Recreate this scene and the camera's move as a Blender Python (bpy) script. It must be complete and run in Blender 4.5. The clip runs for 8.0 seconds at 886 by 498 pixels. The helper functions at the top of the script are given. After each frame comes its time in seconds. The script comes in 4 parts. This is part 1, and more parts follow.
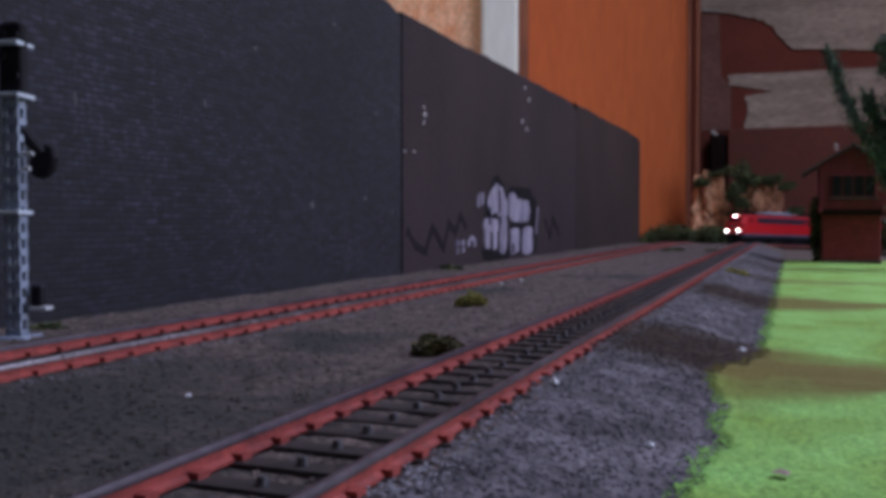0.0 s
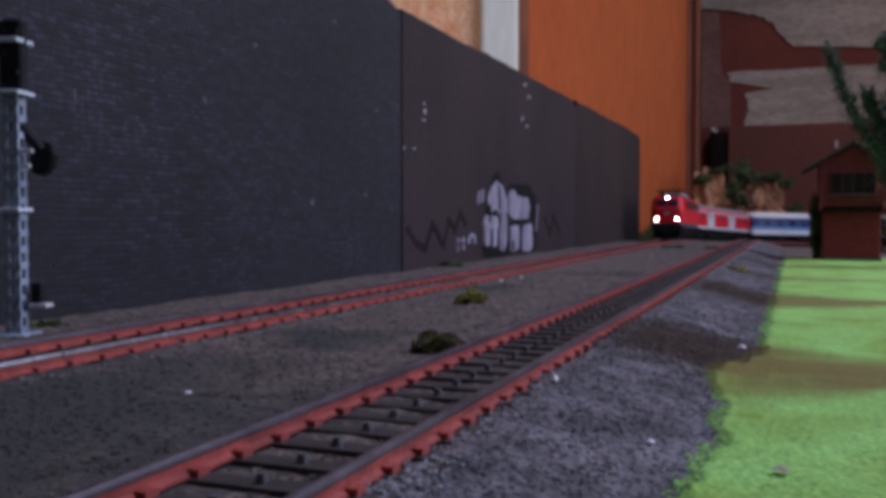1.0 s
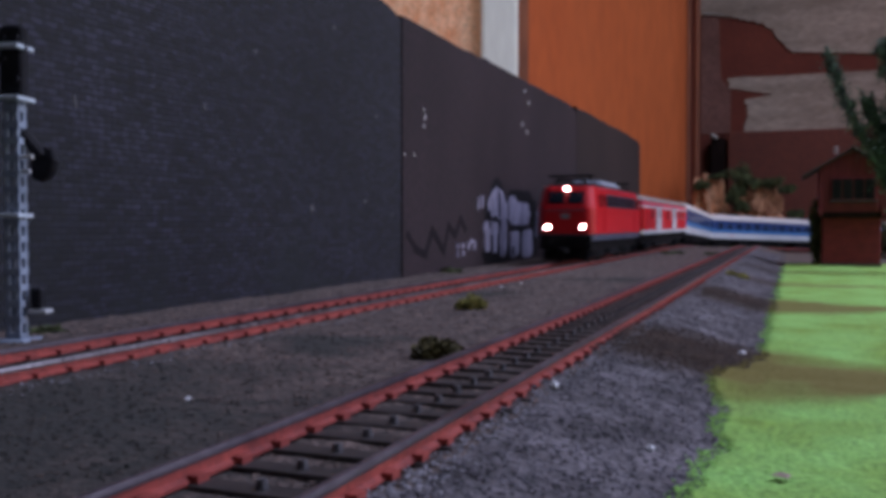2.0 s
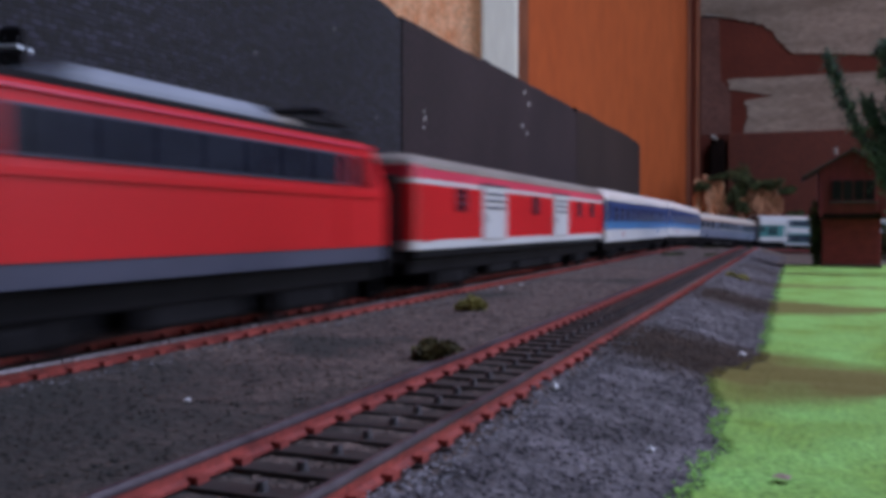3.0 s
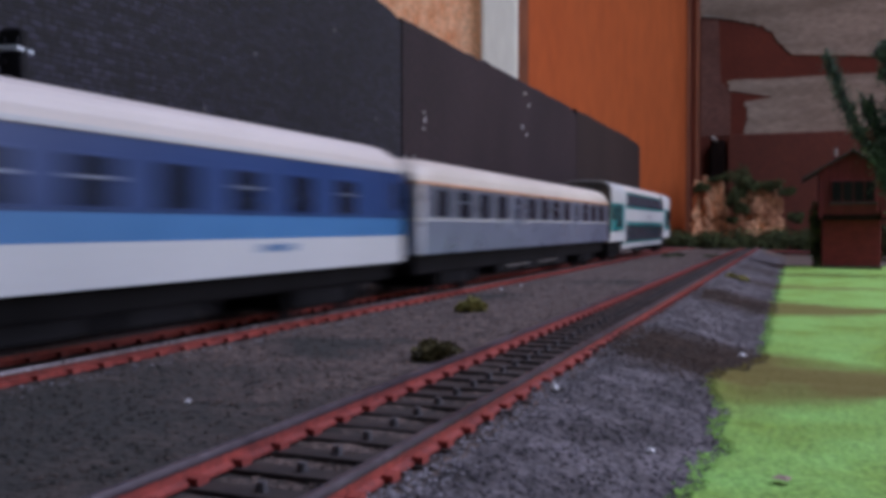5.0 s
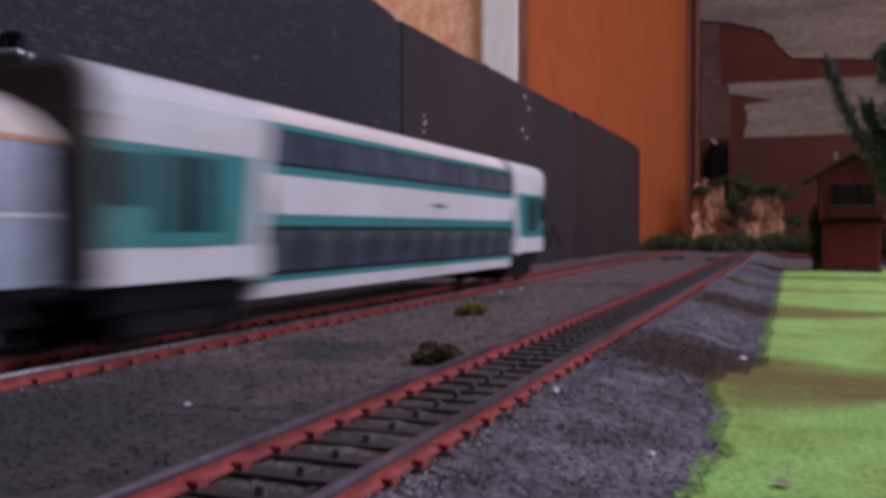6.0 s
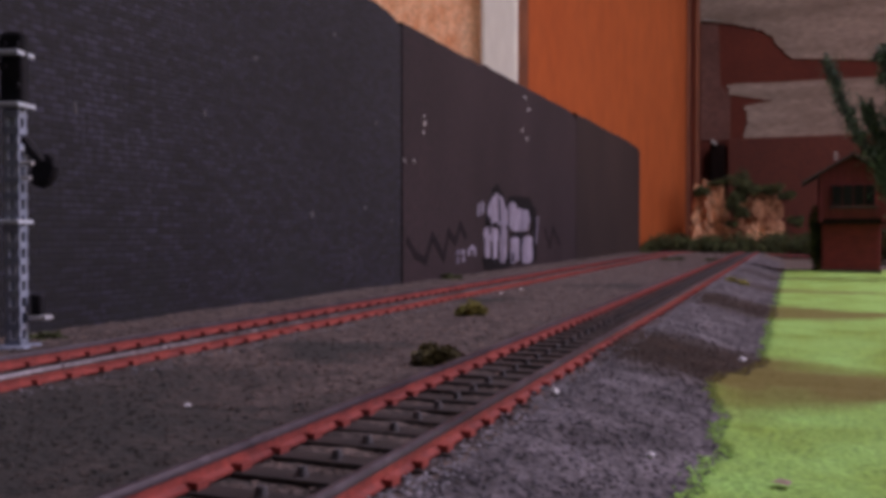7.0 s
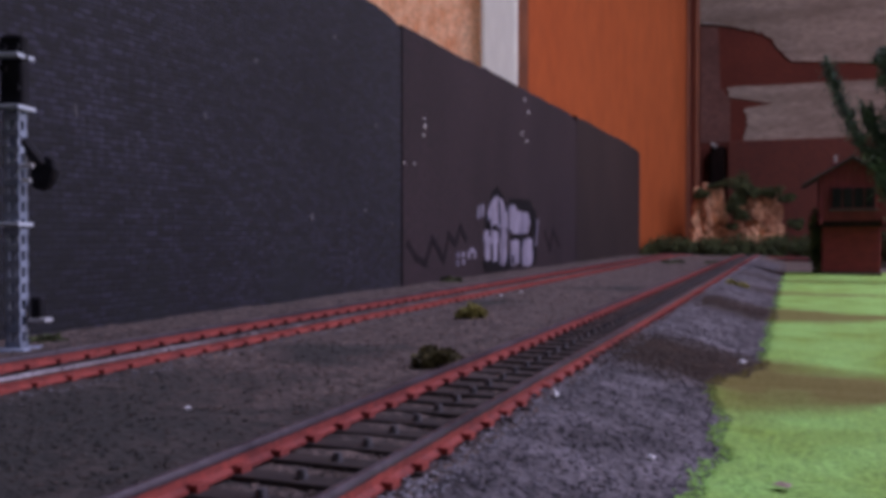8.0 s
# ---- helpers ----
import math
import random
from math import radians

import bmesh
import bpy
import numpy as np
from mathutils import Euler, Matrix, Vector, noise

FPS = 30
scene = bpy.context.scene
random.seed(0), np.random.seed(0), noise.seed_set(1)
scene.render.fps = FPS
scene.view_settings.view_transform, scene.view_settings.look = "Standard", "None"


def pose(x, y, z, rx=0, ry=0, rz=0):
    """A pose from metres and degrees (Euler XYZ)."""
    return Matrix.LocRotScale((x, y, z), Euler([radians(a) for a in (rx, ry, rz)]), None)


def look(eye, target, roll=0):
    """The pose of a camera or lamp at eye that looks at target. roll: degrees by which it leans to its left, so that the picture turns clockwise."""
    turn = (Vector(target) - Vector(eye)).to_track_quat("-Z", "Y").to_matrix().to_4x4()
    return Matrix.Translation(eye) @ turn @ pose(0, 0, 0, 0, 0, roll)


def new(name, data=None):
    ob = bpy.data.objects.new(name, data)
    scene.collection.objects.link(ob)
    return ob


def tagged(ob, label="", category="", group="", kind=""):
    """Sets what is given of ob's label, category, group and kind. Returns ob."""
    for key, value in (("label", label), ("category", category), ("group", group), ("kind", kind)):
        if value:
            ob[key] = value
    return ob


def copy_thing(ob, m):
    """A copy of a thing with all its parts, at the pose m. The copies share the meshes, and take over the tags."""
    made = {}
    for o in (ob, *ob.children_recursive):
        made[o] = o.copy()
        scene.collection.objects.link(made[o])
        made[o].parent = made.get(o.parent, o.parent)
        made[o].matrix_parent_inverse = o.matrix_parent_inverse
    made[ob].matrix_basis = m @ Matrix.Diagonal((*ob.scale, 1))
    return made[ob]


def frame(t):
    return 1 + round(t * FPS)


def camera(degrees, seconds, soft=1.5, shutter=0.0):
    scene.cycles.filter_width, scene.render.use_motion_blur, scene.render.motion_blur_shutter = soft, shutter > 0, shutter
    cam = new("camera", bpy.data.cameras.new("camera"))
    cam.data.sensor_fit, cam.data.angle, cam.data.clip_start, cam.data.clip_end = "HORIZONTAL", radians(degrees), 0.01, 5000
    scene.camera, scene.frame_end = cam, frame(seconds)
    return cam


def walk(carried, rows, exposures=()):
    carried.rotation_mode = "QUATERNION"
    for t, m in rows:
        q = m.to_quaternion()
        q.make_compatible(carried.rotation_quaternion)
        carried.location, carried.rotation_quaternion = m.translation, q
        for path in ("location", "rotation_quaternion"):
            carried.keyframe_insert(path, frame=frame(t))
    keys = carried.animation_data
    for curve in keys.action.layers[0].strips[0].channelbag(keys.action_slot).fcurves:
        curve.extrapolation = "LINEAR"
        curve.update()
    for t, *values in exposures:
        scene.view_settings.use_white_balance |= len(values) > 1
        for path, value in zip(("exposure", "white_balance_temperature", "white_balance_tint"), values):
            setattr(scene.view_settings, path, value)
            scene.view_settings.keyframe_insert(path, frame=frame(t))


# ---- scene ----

# Model railway at 1:87, in true model size. y runs along the tracks, away from the camera.
FOV = 51.65
FOCAL = 1620.0
EYE = (0.0, 0.0, 0.025)
YAW = 20.97
cam = camera(FOV, 8.0, soft=4.6, shutter=0.78)


def eye_pose(lift):
    """The camera's pose when the horizon lies lift above the middle of the picture."""
    return pose(*EYE, 90 - math.degrees(math.atan(lift / FOCAL)), 0, YAW)


TILT = ((0, 49.5), (0.5, 51.5), (1.0, 54.5), (1.5, 48), (3.0, 42), (3.5, 40.5), (4.0, 40.5), (4.5, 41),
        (6.0, 34.5), (6.5, 33), (7.0, 33), (7.5, 32.5), (8.0, 28.5))
walk(cam, [(t, eye_pose(v)) for t, v in TILT],
     [(0, 0.05, 6250, 25), (1.5, 0.05, 6250, 25), (3.5, 0.05, 6100, 22), (4.5, 0.05, 6200, 21), (5.8, 0.05, 6850, 38), (6.5, 0.05, 7100, 42), (7.0, 0.05, 7700, 43), (7.5, 0.05, 7050, 42), (8.0, 0.05, 6600, 41)])

# ---- light ----
world = bpy.data.worlds.new("sky_outside")
world.use_nodes = True
scene.world = world
nt = world.node_tree
sky = nt.nodes.new("ShaderNodeTexSky")
sky.sky_type = "NISHITA"
sky.sun_disc = False
sky.sun_elevation, sky.sun_rotation = radians(12), radians(90)
nt.links.new(sky.outputs[0], nt.nodes["Background"].inputs[0])
nt.nodes["Background"].inputs[1].default_value = 0.1


def area(name, m, sx, sy, power, colour, spread):
    d = bpy.data.lights.new(name, "AREA")
    d.shape, d.size, d.size_y, d.energy, d.color, d.spread = "RECTANGLE", sx, sy, power, colour, radians(spread)
    ob = new(name, d)
    ob.matrix_world = m
    return ob


# daylight in an added, unseen skylight and in the side window of the room
area("added_skylight_light", look((0.72, 0.72, 1.49), (0.15, 0.42, 0.0)), 1.1, 0.55, 17.2, (0.66, 0.77, 1.0), 142)
area("side_window_light", look((1.09, 0.72, 0.55), (-0.3, 0.46, 0.0)), 1.0, 0.9, 4.9, (0.66, 0.77, 1.0), 126)


# ---- materials ----
def surf(name, low, high, scale, rough=0.7, metal=0.0, bump=0.2, grain=8.0, height=0.0003, stretch=(1, 1, 1), fleck=0.25, island=0.0, gloss=0.5):
    """Two scales of colour variation and a fine relief, in metres."""
    m = bpy.data.materials.new(name)
    m.use_nodes = True
    n, l = m.node_tree.nodes, m.node_tree.links
    b = n["Principled BSDF"]
    co, mp = n.new("ShaderNodeTexCoord"), n.new("ShaderNodeMapping")
    mp.inputs["Scale"].default_value = stretch
    l.new(co.outputs["Object"], mp.inputs["Vector"])
    big, fine = n.new("ShaderNodeTexNoise"), n.new("ShaderNodeTexNoise")
    for t, s, d in ((big, scale, 4), (fine, scale * grain, 3)):
        t.inputs["Scale"].default_value = s
        t.inputs["Detail"].default_value = d
        l.new(mp.outputs[0], t.inputs["Vector"])
    ramp = n.new("ShaderNodeValToRGB")
    ramp.color_ramp.elements[0].position, ramp.color_ramp.elements[1].position = 0.32, 0.68
    ramp.color_ramp.elements[0].color, ramp.color_ramp.elements[1].color = (*low, 1), (*high, 1)
    l.new(big.outputs[0], ramp.inputs[0])
    mr = n.new("ShaderNodeMapRange")
    mr.inputs[1].default_value, mr.inputs[2].default_value = 0.3, 0.7
    mr.inputs[3].default_value, mr.inputs[4].default_value = 1 - fleck, 1 + fleck
    l.new(fine.outputs[0], mr.inputs[0])
    val = mr.outputs[0]
    if island:
        geo, m2, mul = n.new("ShaderNodeNewGeometry"), n.new("ShaderNodeMapRange"), n.new("ShaderNodeMath")
        m2.inputs[3].default_value, m2.inputs[4].default_value = 1 - island, 1 + island
        mul.operation = "MULTIPLY"
        l.new(geo.outputs["Random Per Island"], m2.inputs[0])
        l.new(m2.outputs[0], mul.inputs[0])
        l.new(val, mul.inputs[1])
        val = mul.outputs[0]
    mix = n.new("ShaderNodeVectorMath")
    mix.operation = "SCALE"
    l.new(ramp.outputs[0], mix.inputs[0])
    l.new(val, mix.inputs["Scale"])
    l.new(mix.outputs[0], b.inputs["Base Color"])
    r2 = n.new("ShaderNodeMapRange")
    r2.inputs[3].default_value, r2.inputs[4].default_value = max(0.03, rough - 0.1), min(1, rough + 0.1)
    l.new(fine.outputs[0], r2.inputs[0])
    l.new(r2.outputs[0], b.inputs["Roughness"])
    b.inputs["Metallic"].default_value = metal
    b.inputs["Specular IOR Level"].default_value = gloss
    if bump:
        bp = n.new("ShaderNodeBump")
        bp.inputs["Strength"].default_value, bp.inputs["Distance"].default_value = bump, height
        l.new(fine.outputs[0], bp.inputs["Height"])
        l.new(bp.outputs[0], b.inputs["Normal"])
    return m


def brick_surf(name, low, high, joint, length=0.0046, course=0.0016, depth=0.0003):
    """Painted card embossed with courses of model bricks, laid out in y and z."""
    m = surf(name, low, high, 14, rough=0.75, bump=0, grain=30, fleck=0.85)
    n, l = m.node_tree.nodes, m.node_tree.links
    b = n["Principled BSDF"]
    co, sep, com = n.new("ShaderNodeTexCoord"), n.new("ShaderNodeSeparateXYZ"), n.new("ShaderNodeCombineXYZ")
    l.new(co.outputs["Object"], sep.inputs[0])
    l.new(sep.outputs[1], com.inputs[0])
    l.new(sep.outputs[2], com.inputs[1])
    br = n.new("ShaderNodeTexBrick")
    br.inputs["Scale"].default_value = 1.0
    br.inputs["Brick Width"].default_value, br.inputs["Row Height"].default_value = length, course
    br.inputs["Mortar Size"].default_value = 0.00022
    br.inputs["Mortar Smooth"].default_value = 0.3
    br.inputs["Color1"].default_value, br.inputs["Color2"].default_value = (0.35, 0.35, 0.36, 1), (1.75, 1.75, 1.8, 1)
    br.inputs["Mortar"].default_value = (*[joint] * 3, 1)
    l.new(com.outputs[0], br.inputs["Vector"])
    old = b.inputs["Base Color"].links[0].from_socket
    mul = n.new("ShaderNodeVectorMath")
    mul.operation = "MULTIPLY"
    l.new(old, mul.inputs[0])
    l.new(br.outputs["Color"], mul.inputs[1])
    l.new(mul.outputs[0], b.inputs["Base Color"])
    bp = n.new("ShaderNodeBump")
    bp.invert = True
    bp.inputs["Strength"].default_value, bp.inputs["Distance"].default_value = 0.8, depth
    l.new(br.outputs["Fac"], bp.inputs["Height"])
    l.new(bp.outputs[0], b.inputs["Normal"])
    return m


def glow(name, colour, strength):
    m = bpy.data.materials.new(name)
    m.use_nodes = True
    b = m.node_tree.nodes["Principled BSDF"]
    b.inputs["Base Color"].default_value = (*colour, 1)
    b.inputs["Emission Color"].default_value = (*colour, 1)
    b.inputs["Emission Strength"].default_value = strength
    return m


SHOULDER = surf("grey_gravel", (.033, .028, .030), (.130, .114, .124), 110, rough=.95, bump=.8, grain=7, height=.0008, fleck=.75)
BALLAST = surf("ballast", (.040, .028, .024), (.112, .078, .066), 190, rough=.92, bump=.9, grain=4, height=.0009, fleck=.85)
GREYSTONE = surf("grey_gravel_stone", (.046, .040, .047), (.128, .116, .132), 110, rough=.9, bump=0, grain=6, fleck=.3, island=.7)
STONE = surf("ballast_stone", (.062, .043, .035), (.165, .113, .095), 220, rough=.9, bump=0, grain=6, fleck=.3, island=.85)
PALE = surf("pale_stone", (.5, .5, .52), (.75, .75, .78), 300, rough=.7)
PALEGRIT = surf("pale_grit", (.12, .112, .125), (.23, .218, .24), 300, rough=.9, island=.4)
GRASS = surf("grass_mat", (.175, .300, .035), (.230, .485, .108), 60, rough=.95, bump=.35, grain=18, height=.0010, fleck=.34)
FLOCK = surf("grass_flock", (.155, .315, .045), (.240, .500, .115), 60, rough=.95, bump=0, grain=8, island=.3)
FLOCKBROWN = surf("brown_flock", (.030, .0165, .0105), (.055, .031, .020), 75, rough=.95, bump=0, grain=8, island=.35)
RAILDULL = surf("dull_rail_head", (.040, .030, .038), (.095, .076, .088), 90, rough=.40, metal=.35, bump=.1, grain=9, fleck=.2)
RUST = surf("rail_paint", (.175, .025, .020), (.295, .047, .034), 180, rough=.6, bump=.2, grain=6, fleck=.3)
RAILTOP = surf("rail_head", (.20, .165, .17), (.44, .41, .43), 90, rough=.30, metal=.9, bump=.1, grain=9, fleck=.2)
SLEEPER = surf("sleeper_plastic", (.014, .0100, .0100), (.034, .025, .023), 300, rough=.65, bump=.3, grain=5, fleck=.35)
STUD = surf("contact_stud", (.06, .055, .058), (.13, .125, .135), 600, rough=.5, metal=.5)
BRICKCARD = brick_surf("brick_card", (.0048, .0048, .0098), (.0140, .0137, .0225), .3)
BRICKCARD.node_tree.nodes["Principled BSDF"].inputs["Specular IOR Level"].default_value = .35
BLACKCARD = surf("dark_card", (.0122, .0068, .0088), (.0235, .0138, .0172), 16, rough=.85, bump=.5, grain=34, height=.0005, stretch=(1, 1, .55), fleck=.6, gloss=.3)
BROWNCARD = surf("brown_dark_card", (.0108, .0058, .0052), (.0200, .0112, .0100), 16, rough=.88, bump=.5, grain=34, height=.0005, stretch=(1, 1, .55), fleck=.6, gloss=.3)
CARDEDGE = surf("faded_ink", (.0068, .0048, .0064), (.0125, .0088, .0112), 60, rough=.9, gloss=.15)
SILVER = surf("spray_silver", (.075, .070, .110), (.27, .255, .335), 120, rough=.6, bump=.1, grain=5, stretch=(1, 1, .22), fleck=.4)
SCUFF = surf("scuffed_card", (.03, .03, .036), (.07, .07, .08), 200, rough=.8, fleck=.4)
INK = surf("spray_black", (.0028, .0024, .0034), (.0062, .0052, .0070), 90, rough=.8, fleck=.3, gloss=.15)
ORANGE = surf("orange_board", (.415, .090, .023), (.52, .126, .035), 3.5, rough=.7, gloss=.2, bump=.15, grain=22, height=.0006, stretch=(1, 1, .25), fleck=.10)
ORANGE_EDGE = surf("board_edge", (.17, .05, .02), (.28, .09, .035), 8, rough=.7, stretch=(1, 1, .2))
OSB = surf("chipboard", (.78, .34, .16), (.95, .60, .36), 70, rough=.75, bump=.4, grain=5, height=.001, stretch=(1, 1, .55), fleck=.25)
POST = surf("white_paint", (.60, .63, .55), (.77, .80, .71), 6, rough=.55, bump=.1, grain=20, height=.0004, stretch=(1, 1, .2), fleck=.06)
BROWN = surf("brown_plaster", (.142, .0280, .0138), (.202, .0410, .0203), 9, rough=.85, bump=.3, grain=18, height=.0008, fleck=.2)
BROWN2 = surf("brown_dado", (.122, .0268, .0132), (.170, .0392, .0194), 7, rough=.7, bump=.2, grain=24, height=.0005, fleck=.2)
BACKING = surf("backing_paper", (.18, .074, .054), (.25, .112, .084), 14, rough=.9, bump=.2, grain=14, fleck=.25)
PAPER = surf("grey_wallpaper", (.31, .230, .172), (.50, .382, .296), 16, rough=.95, bump=.5, grain=12, height=.0008, stretch=(.35, 1, 2.2), fleck=.3)
PALEPAPER = surf("pale_torn_paper", (.42, .36, .31), (.56, .50, .44), 90, rough=.95)
PLASTER = surf("room_plaster", (.55, .52, .50), (.65, .62, .60), 2, rough=.9, bump=.2, grain=20)
FLOOR = surf("room_floor", (.16, .10, .06), (.26, .16, .1), 5, rough=.6, stretch=(1, .2, 1))
EARTH = surf("brown_earth", (.05, .035, .028), (.10, .068, .05), 30, rough=.95, bump=.6, grain=12, height=.0008, fleck=.4)
LEAF = surf("dark_foliage", (.036, .052, .018), (.095, .118, .038), 90, rough=.85, bump=0, island=.5)
LEAF2 = surf("olive_foliage", (.15, .14, .03), (.29, .26, .06), 90, rough=.9, bump=0, island=.4)
LEAF4 = surf("brown_olive_foliage", (.068, .058, .02), (.14, .118, .038), 90, rough=.85, bump=0, island=.5)
LEAF3 = surf("blue_green_foliage", (.034, .066, .048), (.135, .195, .145), 90, rough=.85, bump=0, island=.8)
BARK = surf("bark", (.03, .022, .018), (.06, .045, .035), 200, rough=.9)
ROCK = surf("rock_cast", (.27, .105, .052), (.86, .47, .25), 24, rough=.9, bump=.7, grain=6, height=.003, stretch=(1, 1, .8), fleck=.35)
HOUSEBRICK = surf("house_brick", (.140, .0095, .0135), (.215, .019, .0225), 120, rough=.8, bump=.5, grain=8, height=.0004, stretch=(1, 1, 2.5), fleck=.3)
HOUSEWOOD = surf("house_wood", (.135, .0110, .0180), (.205, .021, .029), 90, rough=.7, bump=.4, grain=8, height=.0003, stretch=(3, 3, .3), fleck=.25)
GAPBEAMBLACK = surf("gap_beam_black", (.010, .0055, .0045), (.020, .011, .009), 60, rough=.95, stretch=(1, 1, .2), gloss=.1)
TILE = surf("roof_tile", (.04, .026, .028), (.075, .05, .05), 160, rough=.8, bump=.5, grain=5)
WOODPALE = surf("pale_wood", (.2, .13, .11), (.34, .23, .2), 80, rough=.8, stretch=(.2, 1, 1))
GLASS = surf("dark_glass", (.006, .008, .014), (.018, .022, .034), 60, rough=.14, bump=0, fleck=.2, gloss=.2)
HOUSEGLASS = surf("dusty_house_glass", (.008, .008, .010), (.02, .018, .02), 90, rough=.5, bump=0, gloss=.08)
DECKGLASS = surf("tinted_deck_glass", (.028, .042, .060), (.055, .076, .104), 60, rough=.12, bump=0, fleck=.2, gloss=.5)
TRAINRED = surf("traffic_red", (.41, .004, .008), (.50, .008, .013), 12, rough=.42, bump=.03, grain=60, fleck=.05, gloss=.3)
# Red trim with its pinkish sheen painted into the base colour.
PINKSHEEN = surf("pink_sheen_red", (.52, .030, .075), (.60, .060, .110), 14, rough=.35, bump=0, fleck=.06)
TRAINGREY = surf("warm_roof_grey", (.17, .15, .135), (.24, .215, .195), 20, rough=.5, bump=.08, grain=30, fleck=.1)
ENDSHADE = surf("end_wall_shade_grey", (.040, .032, .030), (.065, .052, .048), 40, rough=.6)
CABGLASS = surf("red_tinted_cab_glass", (.16, .006, .010), (.22, .010, .014), 40, rough=.25, bump=0)
EMBLEM = surf("faded_red_emblem", (.42, .22, .24), (.48, .27, .29), 60, rough=.45)
SOLEBAR = surf("frame_grey", (.034, .037, .062), (.056, .060, .092), 25, rough=.55, fleck=.1, gloss=.3)
HOODGREY = surf("hood_grey", (.19, .215, .265), (.28, .31, .365), 25, rough=.45, fleck=.1)
BLACK = surf("underframe_black", (.005, .005, .006), (.012, .012, .014), 80, rough=.85, bump=.2, fleck=.3, gloss=.12)
TRAINWHITE = surf("light_grey_paint", (.43, .45, .47), (.50, .52, .54), 14, rough=.36, bump=.03, grain=50, fleck=.05)
ROOFWHITE = surf("cream_roof", (.50, .455, .43), (.60, .55, .52), 16, rough=.5, bump=.08, grain=30, fleck=.08)
DARKBLUE = surf("dark_blue_paint", (.010, .035, .125), (.017, .05, .17), 14, rough=.34, bump=.03, fleck=.06)
MIDBLUE = surf("sky_blue_paint", (.032, .135, .31), (.045, .17, .38), 14, rough=.34, bump=.03, fleck=.06)
SILVERGREY = surf("silver_grey_paint", (.225, .26, .35), (.30, .335, .43), 18, rough=.30, metal=.7, bump=.04, fleck=.08)
SILVERGREY2 = surf("silver_lower_paint", (.26, .315, .45), (.34, .395, .54), 18, rough=.30, metal=.7, bump=.04, fleck=.08)
TEAL = surf("mint_turquoise_paint", (.006, .145, .148), (.010, .18, .185), 14, rough=.34, bump=.03, fleck=.06)
DDWHITE = surf("pale_grey_paint", (.42, .44, .45), (.49, .51, .52), 14, rough=.38, bump=.03, fleck=.05)
SILVERROOF = surf("tarnished_roof", (.50, .45, .40), (.63, .58, .52), 16, rough=.42, metal=.1, bump=.08, grain=30, fleck=.1)
ORANGELINE = surf("orange_line", (.42, .22, .12), (.5, .26, .15), 30, rough=.5)
MASTGREY = surf("mast_grey", (.17, .21, .28), (.28, .33, .41), 200, rough=.5, fleck=.15)
SIGNALBLACK = surf("signal_black", (.005, .005, .007), (.012, .012, .016), 200, rough=.7, gloss=.2)
LAMPGLOW = glow("lamp_glow", (1.0, .93, .78), 50)
PALEMETAL = surf("pale_metal", (.38, .44, .5), (.5, .56, .62), 200, rough=.5, fleck=.1)
CHROME = surf("bare_metal", (.4, .4, .4), (.6, .6, .6), 200, rough=.3, metal=.9)


def paint_shade_strips(m, colour, bands, edge=None, taper=False):
    """Soft cast shade and brown flock painted in uneven strips across a ground material: bands of (middle y, half
    width, strength).
    """
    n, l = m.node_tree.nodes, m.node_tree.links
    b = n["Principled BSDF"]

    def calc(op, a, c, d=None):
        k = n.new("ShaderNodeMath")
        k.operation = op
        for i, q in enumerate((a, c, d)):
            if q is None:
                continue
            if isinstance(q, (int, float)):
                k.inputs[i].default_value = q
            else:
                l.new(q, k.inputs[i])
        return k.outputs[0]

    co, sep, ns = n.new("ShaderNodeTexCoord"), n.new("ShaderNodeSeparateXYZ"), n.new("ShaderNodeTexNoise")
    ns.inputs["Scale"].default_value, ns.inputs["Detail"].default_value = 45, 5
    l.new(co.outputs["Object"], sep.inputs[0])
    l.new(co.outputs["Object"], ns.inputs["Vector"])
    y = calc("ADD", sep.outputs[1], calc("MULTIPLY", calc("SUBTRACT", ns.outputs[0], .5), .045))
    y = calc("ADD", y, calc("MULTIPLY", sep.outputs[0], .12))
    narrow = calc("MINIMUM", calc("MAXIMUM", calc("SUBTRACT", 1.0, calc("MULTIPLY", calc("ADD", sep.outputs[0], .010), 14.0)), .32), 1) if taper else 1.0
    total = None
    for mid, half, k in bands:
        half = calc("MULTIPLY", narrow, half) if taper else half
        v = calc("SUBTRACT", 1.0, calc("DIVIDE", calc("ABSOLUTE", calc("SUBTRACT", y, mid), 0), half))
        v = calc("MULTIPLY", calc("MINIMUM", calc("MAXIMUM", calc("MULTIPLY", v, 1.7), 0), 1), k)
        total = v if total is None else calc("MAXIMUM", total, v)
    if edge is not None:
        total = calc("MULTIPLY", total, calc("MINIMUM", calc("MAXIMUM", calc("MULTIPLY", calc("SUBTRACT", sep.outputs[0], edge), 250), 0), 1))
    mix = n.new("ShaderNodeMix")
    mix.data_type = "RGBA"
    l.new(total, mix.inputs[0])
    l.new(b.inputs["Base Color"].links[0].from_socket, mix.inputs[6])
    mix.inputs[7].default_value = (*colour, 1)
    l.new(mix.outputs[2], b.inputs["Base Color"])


# Painted shade strips at even steps along y, tinted brown on gravel, olive on grass.
SHADE_STRIPS = ((.198, .036, 1.0), (.350, .040, .95), (.485, .028, .7), (.60, .025, .5))
GRASS_SHADE_STRIPS = ((.196, .046, 1.0), (.352, .040, .95), (.485, .022, .7), (.60, .02, .5))
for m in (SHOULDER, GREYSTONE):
    paint_shade_strips(m, (.033, .018, .0115), SHADE_STRIPS, -.036)
